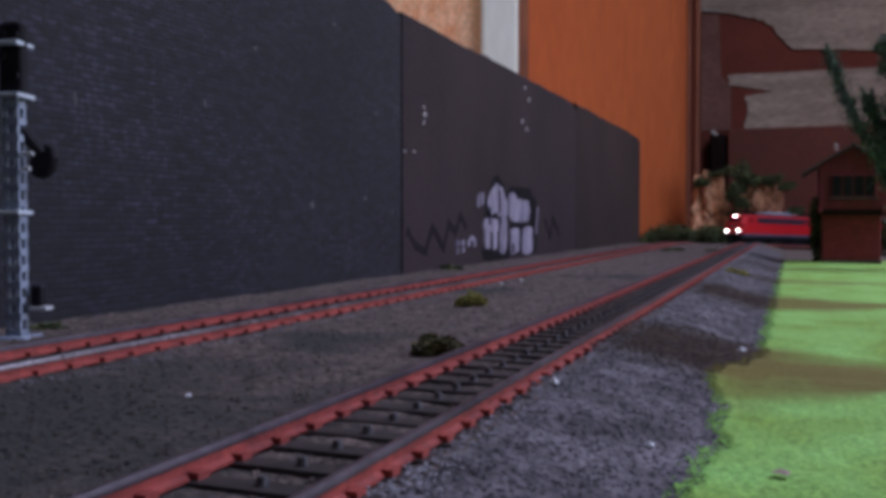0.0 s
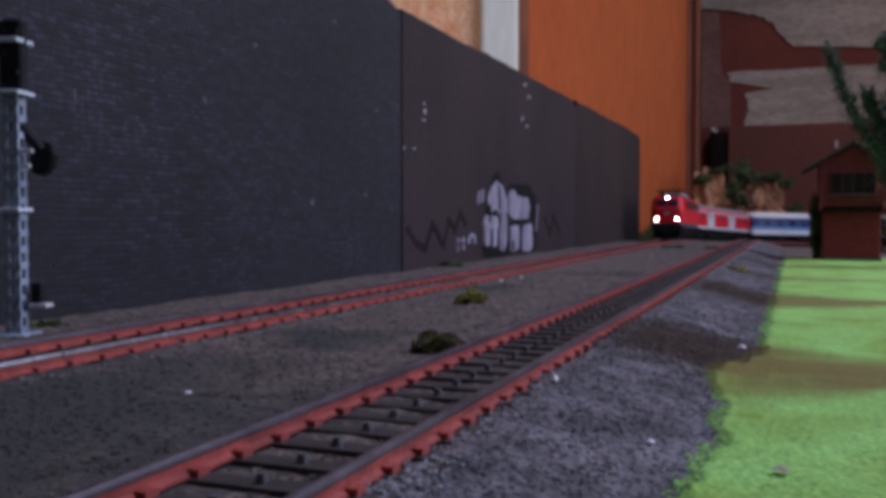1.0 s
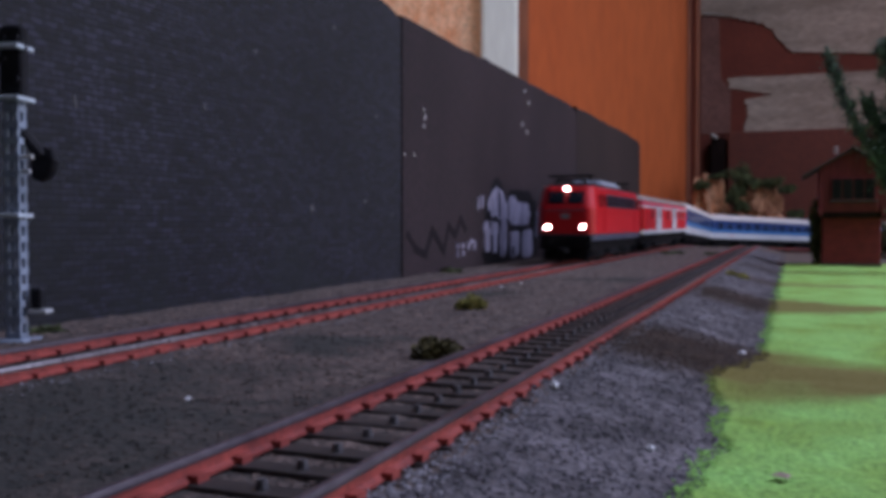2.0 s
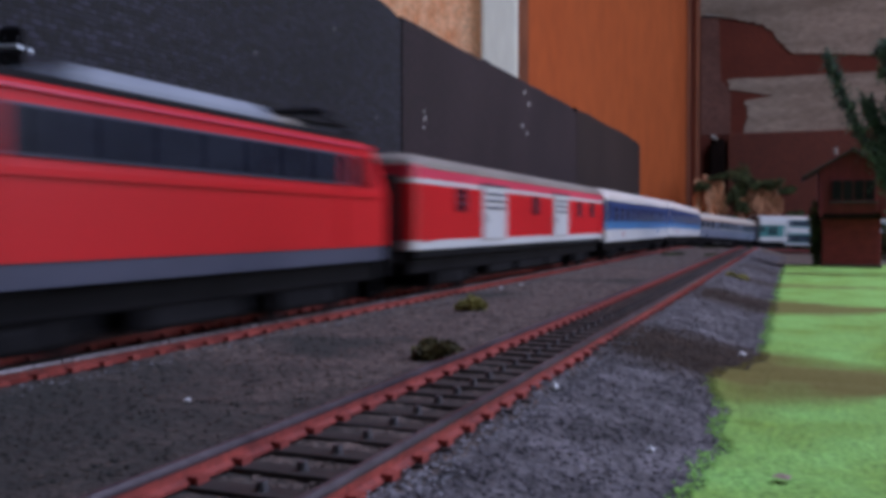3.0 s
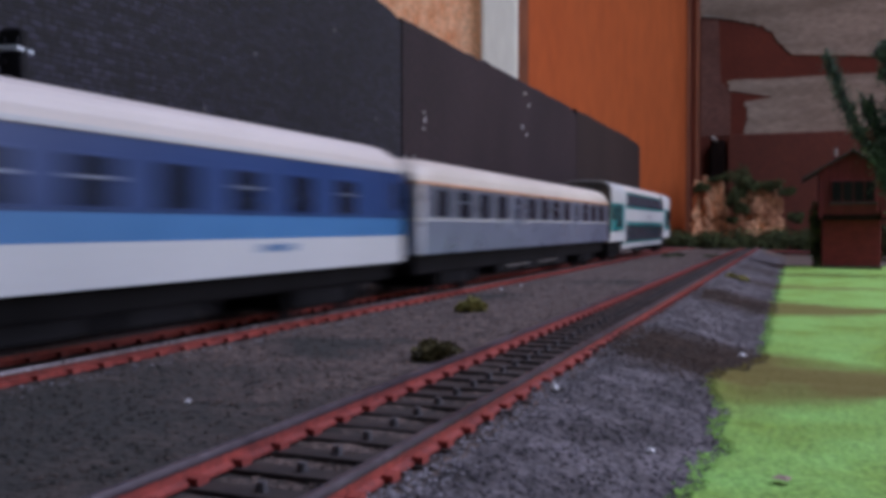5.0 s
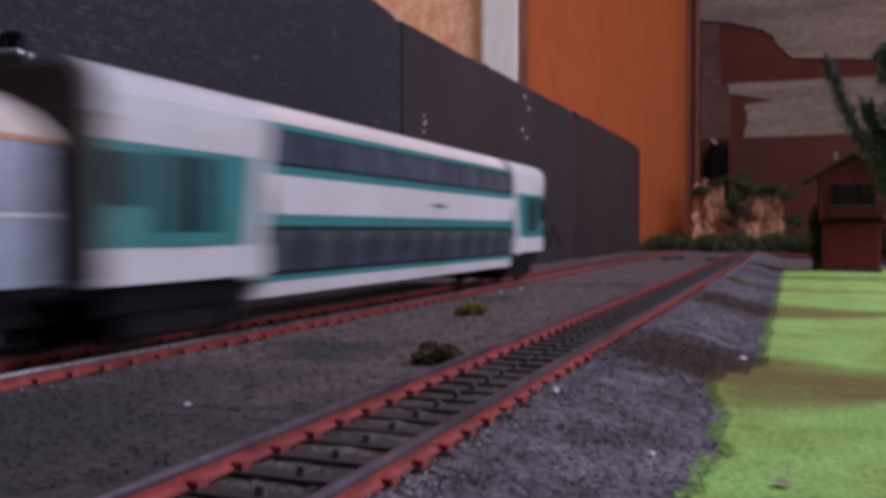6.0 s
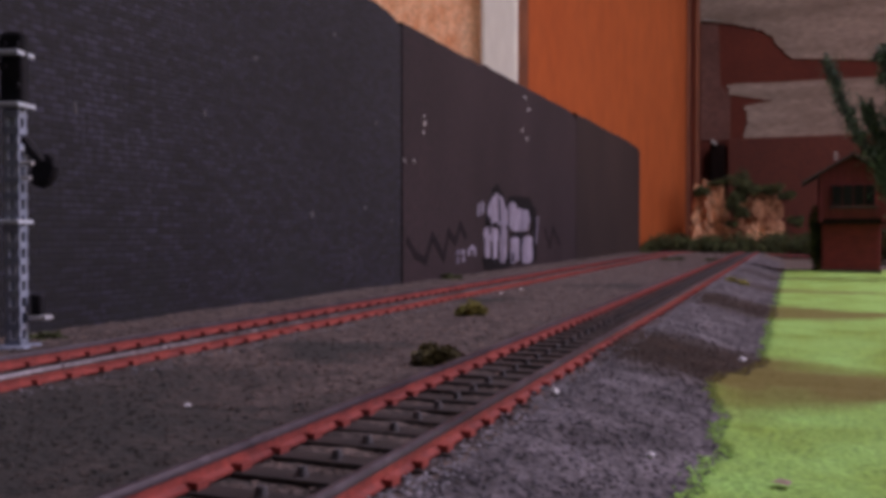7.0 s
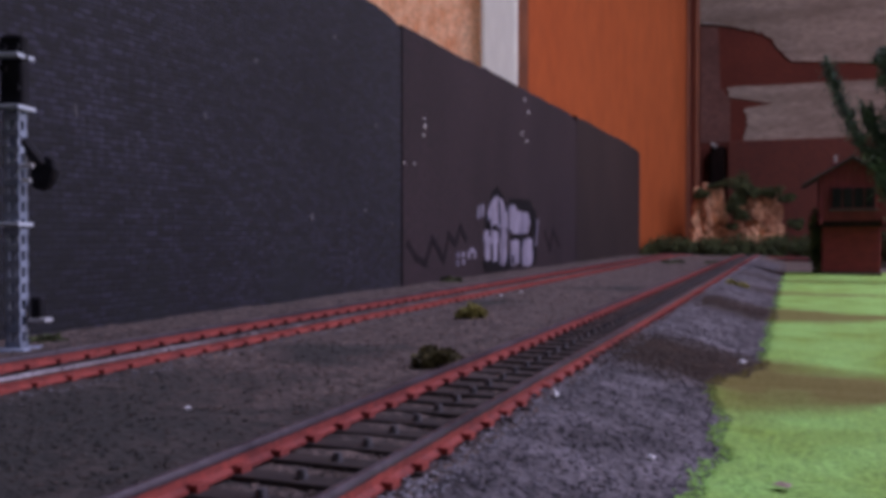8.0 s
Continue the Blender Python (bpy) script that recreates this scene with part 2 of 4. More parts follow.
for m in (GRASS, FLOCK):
    paint_shade_strips(m, (.135, .110, .013), GRASS_SHADE_STRIPS, taper=True)


def paint_shade_patches(m, colour, patches, strength):
    """Shade painted into a ground or wall material: noise-edged dark patches of (x, y, radius)."""
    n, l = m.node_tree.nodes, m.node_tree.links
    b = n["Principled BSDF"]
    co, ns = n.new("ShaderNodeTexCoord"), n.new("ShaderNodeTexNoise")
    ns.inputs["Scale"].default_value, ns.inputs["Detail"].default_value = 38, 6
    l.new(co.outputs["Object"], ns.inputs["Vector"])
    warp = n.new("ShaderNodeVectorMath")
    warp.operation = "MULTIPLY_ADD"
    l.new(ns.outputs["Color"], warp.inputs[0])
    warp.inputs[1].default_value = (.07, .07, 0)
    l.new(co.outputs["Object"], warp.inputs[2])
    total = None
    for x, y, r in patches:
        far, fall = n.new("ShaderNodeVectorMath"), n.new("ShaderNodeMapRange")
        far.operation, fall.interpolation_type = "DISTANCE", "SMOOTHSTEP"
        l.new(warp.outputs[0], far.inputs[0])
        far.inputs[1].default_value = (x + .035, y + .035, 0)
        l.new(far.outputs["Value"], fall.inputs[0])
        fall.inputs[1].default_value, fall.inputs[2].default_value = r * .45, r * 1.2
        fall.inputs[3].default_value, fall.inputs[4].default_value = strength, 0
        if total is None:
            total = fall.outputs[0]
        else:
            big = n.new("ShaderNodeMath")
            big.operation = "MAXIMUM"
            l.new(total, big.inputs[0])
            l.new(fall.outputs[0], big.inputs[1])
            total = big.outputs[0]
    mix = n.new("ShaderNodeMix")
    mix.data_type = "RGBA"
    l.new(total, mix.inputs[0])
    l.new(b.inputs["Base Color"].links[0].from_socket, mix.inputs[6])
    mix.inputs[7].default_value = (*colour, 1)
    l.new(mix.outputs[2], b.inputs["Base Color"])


# Near-left shade painted into the ballast colour, with smaller dark mottles beyond.
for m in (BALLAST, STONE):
    paint_shade_patches(m, (.017, .0185, .016), ((-.105, .075, .062), (-.085, .16, .016), (-.10, .30, .02), (-.075, .40, .022)), .85)
# The same near-left shade painted into the brick card.
paint_shade_patches(BRICKCARD, (.0058, .0080, .0100), ((-.167, .12, .075), (-.167, .21, .02), (-.167, .29, .025)), .5)


# ---- mesh helpers ----
def thing(name, label, category, loc=(0, 0, 0), rz=0, group="", kind=""):
    e = new(name)
    e.matrix_world = pose(*loc, 0, 0, rz)
    return tagged(e, label, category, group, kind)


def part(name, bm, material, parent=None, label="", smooth=False, mats=()):
    """Links a bmesh as one mesh object under a thing or a part."""
    me = bpy.data.meshes.new(name)
    bmesh.ops.recalc_face_normals(bm, faces=bm.faces[:])
    bm.to_mesh(me)
    bm.free()
    for m in (material, *mats):
        me.materials.append(m)
    if smooth:
        me.shade_smooth()
    ob = new(name, me)
    ob.parent = parent
    return tagged(ob, label) if label else ob


def raw(name, verts, faces, material, parent=None, label=""):
    me = bpy.data.meshes.new(name)
    me.from_pydata(verts, [], faces)
    me.materials.append(material)
    ob = new(name, me)
    ob.parent = parent
    return tagged(ob, label) if label else ob


def box(x0, y0, z0, x1, y1, z1, bevel=0.0, bm=None, m=None):
    bm = bm or bmesh.new()
    r = bmesh.ops.create_cube(bm, size=1)
    vs = r["verts"]
    bmesh.ops.scale(bm, vec=(x1 - x0, y1 - y0, z1 - z0), verts=vs)
    bmesh.ops.translate(bm, vec=((x0 + x1) / 2, (y0 + y1) / 2, (z0 + z1) / 2), verts=vs)
    if m is not None:
        bmesh.ops.transform(bm, matrix=m, verts=vs)
    if bevel:
        es = list({e for v in vs for e in v.link_edges})
        bmesh.ops.bevel(bm, geom=es, offset=bevel, segments=2, affect="EDGES", profile=0.5)
    return bm


def rod(a, b, r0, r1=None, seg=8, bm=None):
    bm = bm or bmesh.new()
    a, b = Vector(a), Vector(b)
    r1 = r0 if r1 is None else r1
    turn = (b - a).to_track_quat("Z", "Y").to_matrix().to_4x4()
    bmesh.ops.create_cone(bm, cap_ends=True, segments=seg, radius1=r0, radius2=r1, depth=(b - a).length,
                          matrix=Matrix.Translation((a + b) / 2) @ turn)
    return bm


def prism(outline, levels):
    """A closed plan outline lofted through levels of (z, shrink in x, shrink in y)."""
    bm = bmesh.new()
    rings = []
    for z, sx, sy in levels:
        rings.append([bm.verts.new((x - math.copysign(sx, x), y - math.copysign(sy, y), z)) for x, y in outline])
    n = len(outline)
    for a, b in zip(rings, rings[1:]):
        for i in range(n):
            bm.faces.new((a[i], a[(i + 1) % n], b[(i + 1) % n], b[i]))
    bm.faces.new(rings[0][::-1])
    bm.faces.new(rings[-1])
    return bm


def rounded(w, l, r, seg=5):
    pts = []
    for cx, cy, a0 in ((1, 1, 0), (-1, 1, 90), (-1, -1, 180), (1, -1, 270)):
        for i in range(seg + 1):
            a = radians(a0 + 90 * i / seg)
            pts.append((cx * (w / 2 - r) + r * math.cos(a), cy * (l / 2 - r) + r * math.sin(a)))
    return pts


def vault(w, l, z0, h, ends, power=0.62, across=14, along=26):
    """A coach roof: arched across, rounded down at both ends."""
    bm = bmesh.new()
    rows = []
    for i in range(along + 1):
        k = 0.5 - 0.5 * math.cos(math.pi * i / along)
        y = -l / 2 + l * k
        d = min(y + l / 2, l / 2 - y)
        e = 1 if d >= ends else math.sqrt(max(0.0, 1 - (1 - d / ends) ** 2))
        row = []
        for j in range(across + 1):
            a = math.pi * j / across
            c, s = math.cos(a), math.sin(a)
            x = math.copysign(abs(c) ** 0.55, c) * w / 2
            row.append(bm.verts.new((x * (0.93 + 0.07 * e), y, z0 + h * (0.12 + 0.88 * e) * s ** power)))
        rows.append(row)
    for a, b in zip(rows, rows[1:]):
        for j in range(across):
            bm.faces.new((a[j], a[j + 1], b[j + 1], b[j]))
        bm.faces.new((a[-1], a[0], b[0], b[-1]))
    bm.faces.new(rows[0][::-1])
    bm.faces.new(rows[-1])
    return bm


def crumbs(points, sizes, flat=0.7, rng=None):
    """Many small uneven eight-sided lumps, as plain lists of vertices and faces."""
    rng = rng or np.random.default_rng(3)
    n = len(points)
    base = np.array([(1, 0, 0), (-1, 0, 0), (0, 1, 0), (0, -1, 0), (0, 0, flat), (0, 0, -flat)], float)
    a = rng.uniform(0, 2 * math.pi, n)
    v = np.repeat(base[None], n, 0) * rng.uniform(0.6, 1.25, (n, 6, 1))
    x, y = v[..., 0].copy(), v[..., 1].copy()
    v[..., 0] = x * np.cos(a)[:, None] - y * np.sin(a)[:, None]
    v[..., 1] = x * np.sin(a)[:, None] + y * np.cos(a)[:, None]
    v = v * np.asarray(sizes)[:, None, None] + np.asarray(points)[:, None, :]
    tri = np.array([(0, 2, 4), (2, 1, 4), (1, 3, 4), (3, 0, 4), (2, 0, 5), (1, 2, 5), (3, 1, 5), (0, 3, 5)])
    f = (tri[None] + (np.arange(n) * 6)[:, None, None]).reshape(-1, 3)
    return v.reshape(-1, 3).tolist(), f.tolist()


def leaves(points, size, rng):
    """Small bent leaf clumps turned every way: two triangles each."""
    n = len(points)
    d = rng.normal(size=(n, 3))
    d /= np.linalg.norm(d, axis=1)[:, None]
    e = np.cross(d, rng.normal(size=(n, 3)))
    e /= np.linalg.norm(e, axis=1)[:, None]
    s = size * rng.uniform(0.6, 1.4, (n, 1))
    p = np.asarray(points)
    k = np.cross(d, e) * 0.35
    v = np.stack([p - d * s, p + e * s * 0.6 + k * s, p + d * s, p - e * s * 0.6 + k * s], 1)
    f = (np.array([(0, 1, 2), (0, 2, 3)])[None] + (np.arange(n) * 4)[:, None, None]).reshape(-1, 3)
    return v.reshape(-1, 3).tolist(), f.tolist()


# ---- room ----
def structure(name, bm, m, label="", category=""):
    return tagged(part(name, bm, m), label, category, kind="structure")


structure("floor", box(-.8, -2.9, -.85, 1.2, 2.1, -.8), FLOOR, "dark brown boarded floor of the room", "floor")
# The skylight opening is unseen, added for light from above.
bm = box(-.8, -2.9, 1.5, .42, 2.1, 1.55)
box(1.02, -2.9, 1.5, 1.2, 2.1, 1.55, bm=bm)
box(.42, -2.9, 1.5, 1.02, .15, 1.55, bm=bm)
box(.42, 1.29, 1.5, 1.02, 2.1, 1.55, bm=bm)
structure("ceiling", bm, PLASTER, "plain pale ceiling with an added, unseen skylight opening", "ceiling")
structure("wall_west", box(-.8, -2.85, -.8, -.75, 2.0, 1.5), PLASTER, "plain pale plaster wall of the room", "wall")
structure("wall_north", box(-.8, 2.0, -.8, 1.2, 2.05, 1.5), BROWN, "brown painted plaster wall with torn paper", "wall")
# South wall, unseen; its opening is added to let some sky in.
bm = box(-.75, -2.85, -.8, -.5, -2.8, 1.5)
box(.7, -2.85, -.8, 1.15, -2.8, 1.5, bm=bm)
box(-.5, -2.85, -.8, .7, -2.8, .2, bm=bm)
box(-.5, -2.85, 1.4, .7, -2.8, 1.5, bm=bm)
structure("wall_south", bm, PLASTER, "plain plaster wall with an added, unseen window opening", "wall")
# side wall with a long opening for the daylight
bm = box(1.10, -2.8, -.8, 1.15, 2.0, .06)
box(1.10, -2.8, 1.3, 1.15, 2.0, 1.5, bm=bm)
box(1.10, -2.8, .06, 1.15, .17, 1.3, bm=bm)
box(1.10, 1.27, .06, 1.15, 2.0, 1.3, bm=bm)
east = structure("wall_east", bm, PLASTER, "plain plaster wall with a long window opening", "wall")


# ---- torn wallpaper and boards at the end of the layout ----
def sheet(name, xs, lo, hi, y, thick, m, label, category, steps=24):
    """An upright sheet of paper whose lower and upper edges follow functions of x."""
    bm = bmesh.new()
    cols = []
    for x in xs:
        cols.append([[bm.verts.new((x, yy, lo(x) + (hi(x) - lo(x)) * k / steps)) for k in range(steps + 1)] for yy in (y, y - thick)])
    for a, b in zip(cols, cols[1:]):
        for k in range(steps):
            bm.faces.new((a[1][k], b[1][k], b[1][k + 1], a[1][k + 1]))
        bm.faces.new((a[0][0], b[0][0], b[1][0], a[1][0]))
        bm.faces.new((a[0][-1], b[0][-1], b[1][-1], a[1][-1]))
    bm.faces.new([v for v in cols[0][0]] + [v for v in cols[0][1]][::-1])
    return tagged(part(name, bm, m), label, category, kind="structure")


def rag(v, k, amp):
    return amp * (noise.noise((v * k, 3.1, k)) + .5 * noise.noise((v * k * 3.7, 1.3, k)))


xs = [-.19 + .004 * i for i in range(200)]
def knots(v, ks):
    """Straight runs between a few turning points of a torn edge."""
    return float(np.interp(v, [k[0] for k in ks], [k[1] for k in ks]))


TEAR = ((-.19, .463), (-.137, .456), (-.107, .448), (-.066, .437), (-.054, .425), (-.043, .422), (-.034, .402), (-.016, .384), (-.006, .374), (.17, .359), (.6, .345))
xs = [-.19 + .002 * i for i in range(120)] + [.05 + .008 * i for i in range(70)]
sheet("wallpaper_upper", xs, lambda x: knots(x, TEAR) + rag(x, 90, .0035), lambda x: 1.5, 1.998, .002, PAPER, "grey woven wallpaper torn along its lower edge", "wallpaper")
SIDE = ((.212, -.0985), (.225, -.098), (.251, -.091), (.270, -.093), (.282, -.099), (.2905, -.040), (.299, -.085), (.308, -.127), (.318, -.130), (.330, -.131))


bm = bmesh.new()
rows = []
for i in range(91):
    z = .212 + (.328 - .212) * i / 90
    x0 = knots(z, SIDE) + rag(z, 190, .0045)
    rows.append([bm.verts.new((x0 + (.65 - x0) * (k / 20) ** 2, yy, z + rag(.01 * k, 40, .002) * (i == 90))) for yy in (1.997, 2.0) for k in range(21)])
for a, b in zip(rows, rows[1:]):
    for k in range(20):
        bm.faces.new((a[k], a[k + 1], b[k + 1], b[k]))
    bm.faces.new((a[0], b[0], b[21], a[21]))
tagged(part("wallpaper_lower", bm, PAPER), "grey woven wallpaper with a ragged torn edge", "wallpaper", kind="structure")
STRIP_TOP = ((-.19, .462), (-.150, .455), (-.1455, .330), (-.137, .318), (-.125, .312), (-.1235, .230))
sheet("backing_paper", [-.185 + .0015 * i for i in range(41)], lambda x: .214, lambda x: max(.216, knots(x, STRIP_TOP) + rag(x, 140, .008)), 1.9985, .0012,
      BACKING, "pinkish brown backing paper left on the wall", "wallpaper")
curl = bmesh.new()
for i in range(9):
    x = -.180 + .0045 * i
    rod((x, 1.9945, knots(x, TEAR) + .0030), (x + .0052, 1.9945, knots(x + .0052, TEAR) + .0030), .0026 - .0002 * i, .0024 - .0002 * i, 8, curl)
tagged(part("paper_curl", curl, PALEPAPER), "whitish curled edge of the torn wallpaper", "wallpaper", kind="structure")
tagged(part("dado_panel", box(-.128, 1.972, -.75, 1.0, 1.99, .214, bevel=.002), BROWN2), "dark brown hardboard panel along the wall foot", "panel", kind="structure")
# Dark gap beside the trim, its shade painted as a black upright.
batten = thing("batten", "black upright painted as a shaded gap, white hook on top", "batten", (-.149, 1.985, -.8))
part("post", box(-.014, -.012, .04, .014, .008, 1.004, bevel=.002), GAPBEAMBLACK, batten)
part("hook", rod((-.011, -.014, 1.009), (-.001, -.018, 1.002), .0046, .0034, 10), PALEPAPER, batten, "white plastic hook")

# curved orange board, standing upright on the floor
bm = bmesh.new()
A, B = Vector((-.3927, 1.4023)), Vector((-.205, 1.704))
d = (B - A).normalized()
nrm = Vector((-d.y, d.x))
path = [A + (B - A) * i / 20 for i in range(21)]
ang = math.atan2(d.y, d.x)
p = path[-1].copy()
for i in range(10):
    ang += radians(4.5)
    p = p + Vector((math.cos(ang), math.sin(ang))) * .009
    path.append(p.copy())
quads = []
for i, q in enumerate(path):
    t = (path[min(i + 1, len(path) - 1)] - path[max(i - 1, 0)]).normalized()
    o = Vector((-t.y, t.x)) * .016
    quads.append([bm.verts.new((*c, z)) for c in (q, q + o) for z in (-.8, 1.3)])
for a, b in zip(quads, quads[1:]):
    bm.faces.new((a[0], b[0], b[1], a[1]))
    bm.faces.new((a[2], a[3], b[3], b[2]))
    bm.faces.new((a[1], b[1], b[3], a[3]))
bm.faces.new(quads[0])
bm.faces.new(quads[-1])
board = thing("orange_board", "tall orange wood-grained board bent at one side", "board")
part("panel", bm, ORANGE, board)
e0 = A - d * .006
part("edge_strip", box(-.010, -.004, -.8, .010, .010, 1.3, bevel=.001, m=Matrix.Translation((e0.x - .006, e0.y - .002, 0)) @ pose(0, 0, 0, 0, 0, 20)), ORANGE_EDGE, board, "dark red-brown edge strip")
for k, w in ((.004, .0045), (.02, .006)):
    e1 = path[-1] + Vector((k, .004))
    part("trim_strip", rod((e1.x, e1.y, -.8), (e1.x, e1.y, 1.3), w, w, 10), ORANGE_EDGE, board, "rounded brown trim strip")
tagged(part("white_post", box(-.029, -.02, -.8, .029, .035, 1.5, bevel=.006, m=Matrix.Translation((-.4385, 1.392, 0)) @ pose(0, 0, 0, 0, 0, 21)), POST),
       "white painted square wooden post behind the layout", "post")
tagged(part("chipboard_panel", box(-.16, -.01, -.8, .156, .01, 1.3, bevel=.001, m=Matrix.Translation((-.620, 1.358, 0)) @ pose(0, 0, 0, 0, 0, 12)), OSB),
       "reddish coarse chipboard panel behind the dark wall", "panel")


FAR_X, NEAR_X = -.121, -.0454


# ---- ground ----
def drop(y):
    """The layout falls away gently beyond the straight."""
    if y < .95:
        return 0.0
    return .033 * ((y - .95) ** 2 / .28 if y < 1.09 else y - 1.02)


def grass_edge(y):
    lobe = .0052 * math.exp(-((y - .182) / .016) ** 2)
    return -.0083 + .0014 * noise.noise((y * 34, 0, 5)) + .0018 * noise.noise((y * 75, 0, 7)) + .0013 * noise.noise((y * 210, 0, 6)) + .0017 * math.tanh((y - .20) * 90) - lobe


def bank(x):
    """The shoulder slopes down from the near track to the grass."""
    k = min(1, max(0, (x + .0325) / .0245))
    return -.0058 * (k * k * (3 - 2 * k) * .5 + k * .5)


def ground_height(x, y):
    z = .00035 * noise.noise((x * 220, y * 220, 0)) + .0005 * noise.noise((x * 45, y * 45, 2))
    z += bank(x)
    if x > -.02 and y < .78:
        z -= .005 * min(1, max(0, (x - grass_edge(y) - .0014) / .0020))
    d = min(abs(x + .0454), abs(x + .121))
    return z - drop(y) + .00012 + .0006 * min(1, max(0, (d - .0096) / .0012))


def grid(xs, ys, zf):
    v = [(x, y, zf(x, y)) for y in ys for x in xs]
    n = len(xs)
    f = [(j * n + i, j * n + i + 1, (j + 1) * n + i + 1, (j + 1) * n + i) for j in range(len(ys) - 1) for i in range(n - 1)]
    return v, f


xs = [-.2 + .0025 * i for i in range(73)] + [-.0188 + .0008 * i for i in range(24)] + [.004, .02, .04, .07, .12, .2, .35, .6, 1.0]
ys = [-2.6 + .2 * i for i in range(13)] + [.004 * i for i in range(301)] + [1.22 + .03 * i for i in range(23)]
v, f = grid(xs, ys, ground_height)
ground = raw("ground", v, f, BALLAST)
ground.data.shade_smooth()
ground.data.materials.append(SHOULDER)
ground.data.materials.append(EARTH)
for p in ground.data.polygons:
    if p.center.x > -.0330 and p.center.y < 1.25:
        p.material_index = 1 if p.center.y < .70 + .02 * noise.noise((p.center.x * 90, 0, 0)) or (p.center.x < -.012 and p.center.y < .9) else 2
tagged(ground, "dark brown-grey scattered ballast covering the layout", "ground", kind="structure")
structure("baseboard", box(-.2, -2.6, -.060, 1.0, 1.9, -.0315), WOODPALE, "flat wooden baseboard under the layout", "baseboard")


ys = [.02 + .0015 * i for i in range(240)] + [.38 + .003 * i for i in range(124)]
us = [0, .0008, .0016, .003, .006, .012, .03, .06, .1, .16, .24, .34, .46, .6, .8, 1.0]


def turf(u, y):
    x = grass_edge(y) + u * .5
    z = max(-.0048, bank(x) + .0010) + .0009 * noise.noise((x * 25, y * 25, 8)) * min(1, u / .02) + .0005 * noise.noise((x * 120, y * 120, 9)) - .0010 * max(0, 1 - u / .0016)
    return (x, y, z)


n = len(us)
gv = [turf(u, y) for y in ys for u in us]
gf = [(j * n + i, j * n + i + 1, (j + 1) * n + i + 1, (j + 1) * n + i) for j in range(len(ys) - 1) for i in range(n - 1)]
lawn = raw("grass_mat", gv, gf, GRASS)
lawn.data.shade_smooth()
tagged(lawn, "bright green fibrous grass mat beside the ballast", "grass", kind="structure")
rng = np.random.default_rng(11)
N = 30000
yy = .03 + .70 * rng.random(N) ** 1.9
xx = np.array([grass_edge(y) for y in yy]) + .0003 + (.3 * (.15 + yy)) * rng.random(N) ** 1.3
pts = [(x, y, turf(max(0, (x - grass_edge(y)) / .5), y)[2] + .0002) for x, y in zip(xx, yy)]
v, f = crumbs(pts, rng.uniform(.00012, .00027, N), .2, rng)
fringe = []
for _ in range(5000):
    y = .05 + .62 * rng.random() ** 1.7
    x = grass_edge(y) + rng.normal() * .0007
    fringe.append((x, y, ground_height(x, y) + .0003))
v2, f2 = crumbs(fringe, rng.uniform(.00012, .00034, len(fringe)), .5, rng)
base = len(v)
v, f = v + v2, f + [[k + base for k in t] for t in f2]
tagged(raw("grass_flock", v, f, FLOCK), "loose bright green foam flock on the grass mat", "grass", kind="stuff")
for edge, count in ((-.1055, 1100), (-.0333, 4200)):
    yy = .05 + 1.05 * rng.random(count) ** 1.3
    pts = [(edge + rng.normal() * .0013, y, ground_height(edge, y) + .0001) for y in yy]
    v, f = crumbs(pts, rng.uniform(.00018, .00045, count), .6, rng)
    tagged(raw("pale_ballast", v, f, PALEGRIT), "pale grey grit along the edge of the track bed", "gravel", kind="stuff")
N = 30000
yy = .03 + 1.15 * rng.random(N) ** 1.8
xx = rng.uniform(-.166, -.009, N)
yy = np.concatenate([yy, .04 + .9 * rng.random(14000) ** 1.7])
xx = np.concatenate([xx, rng.uniform(-.0325, -.006, 14000)])
keep = (xx < np.array([grass_edge(q) for q in yy]) + .001)
allpts = [(x, y, ground_height(x, y) + .0001) for x, y in zip(xx[keep], yy[keep]) if abs(x - NEAR_X) > .0095 and abs(x - FAR_X) > .0095]
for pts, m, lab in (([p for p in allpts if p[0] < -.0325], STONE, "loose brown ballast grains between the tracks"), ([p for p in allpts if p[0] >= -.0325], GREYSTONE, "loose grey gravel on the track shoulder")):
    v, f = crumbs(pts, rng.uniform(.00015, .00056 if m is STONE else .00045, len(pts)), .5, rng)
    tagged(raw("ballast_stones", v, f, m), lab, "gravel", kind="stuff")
# Brown crumbs that deepen the painted shade strips on the shoulder.
N = 4200
yy = .200 + .010 * np.sin(rng.uniform(-3, 3, N)) + rng.normal(size=N) * .009
xx = rng.uniform(-.0395, -.0085, N)
pts = [(x, y + .25 * (x + .02), ground_height(x, y) + .0003 + (.0006 if x < -.034 else 0)) for x, y in zip(xx, yy)]
for _ in range(1500):
    x, y = rng.uniform(-.037, -.009), .352 + rng.normal() * .012
    pts.append((x, y, ground_height(x, y) + .0002))
v, f = crumbs(pts, rng.uniform(.0002, .0005, len(pts)), .4, rng)
tagged(raw("brown_shade_scatter", v, f, FLOCKBROWN), "dark brown scatter deepening the painted shade strips on the shoulder", "scatter", kind="stuff")
N = 11000
yy = .06 + 1.0 * rng.random(N) ** 1.4
xx = NEAR_X + rng.uniform(-.0112, .0116, N)
low = np.minimum(1, np.maximum(0, (yy - .13) / .16))
pts = [(x, y, .00015 + .00036 * k - drop(y)) for x, y, k in zip(xx, yy, low) if .0008 < abs(abs(x - NEAR_X) - .0083)]
v, f = crumbs(pts, rng.uniform(.00018, .00042, len(pts)), .5, rng)
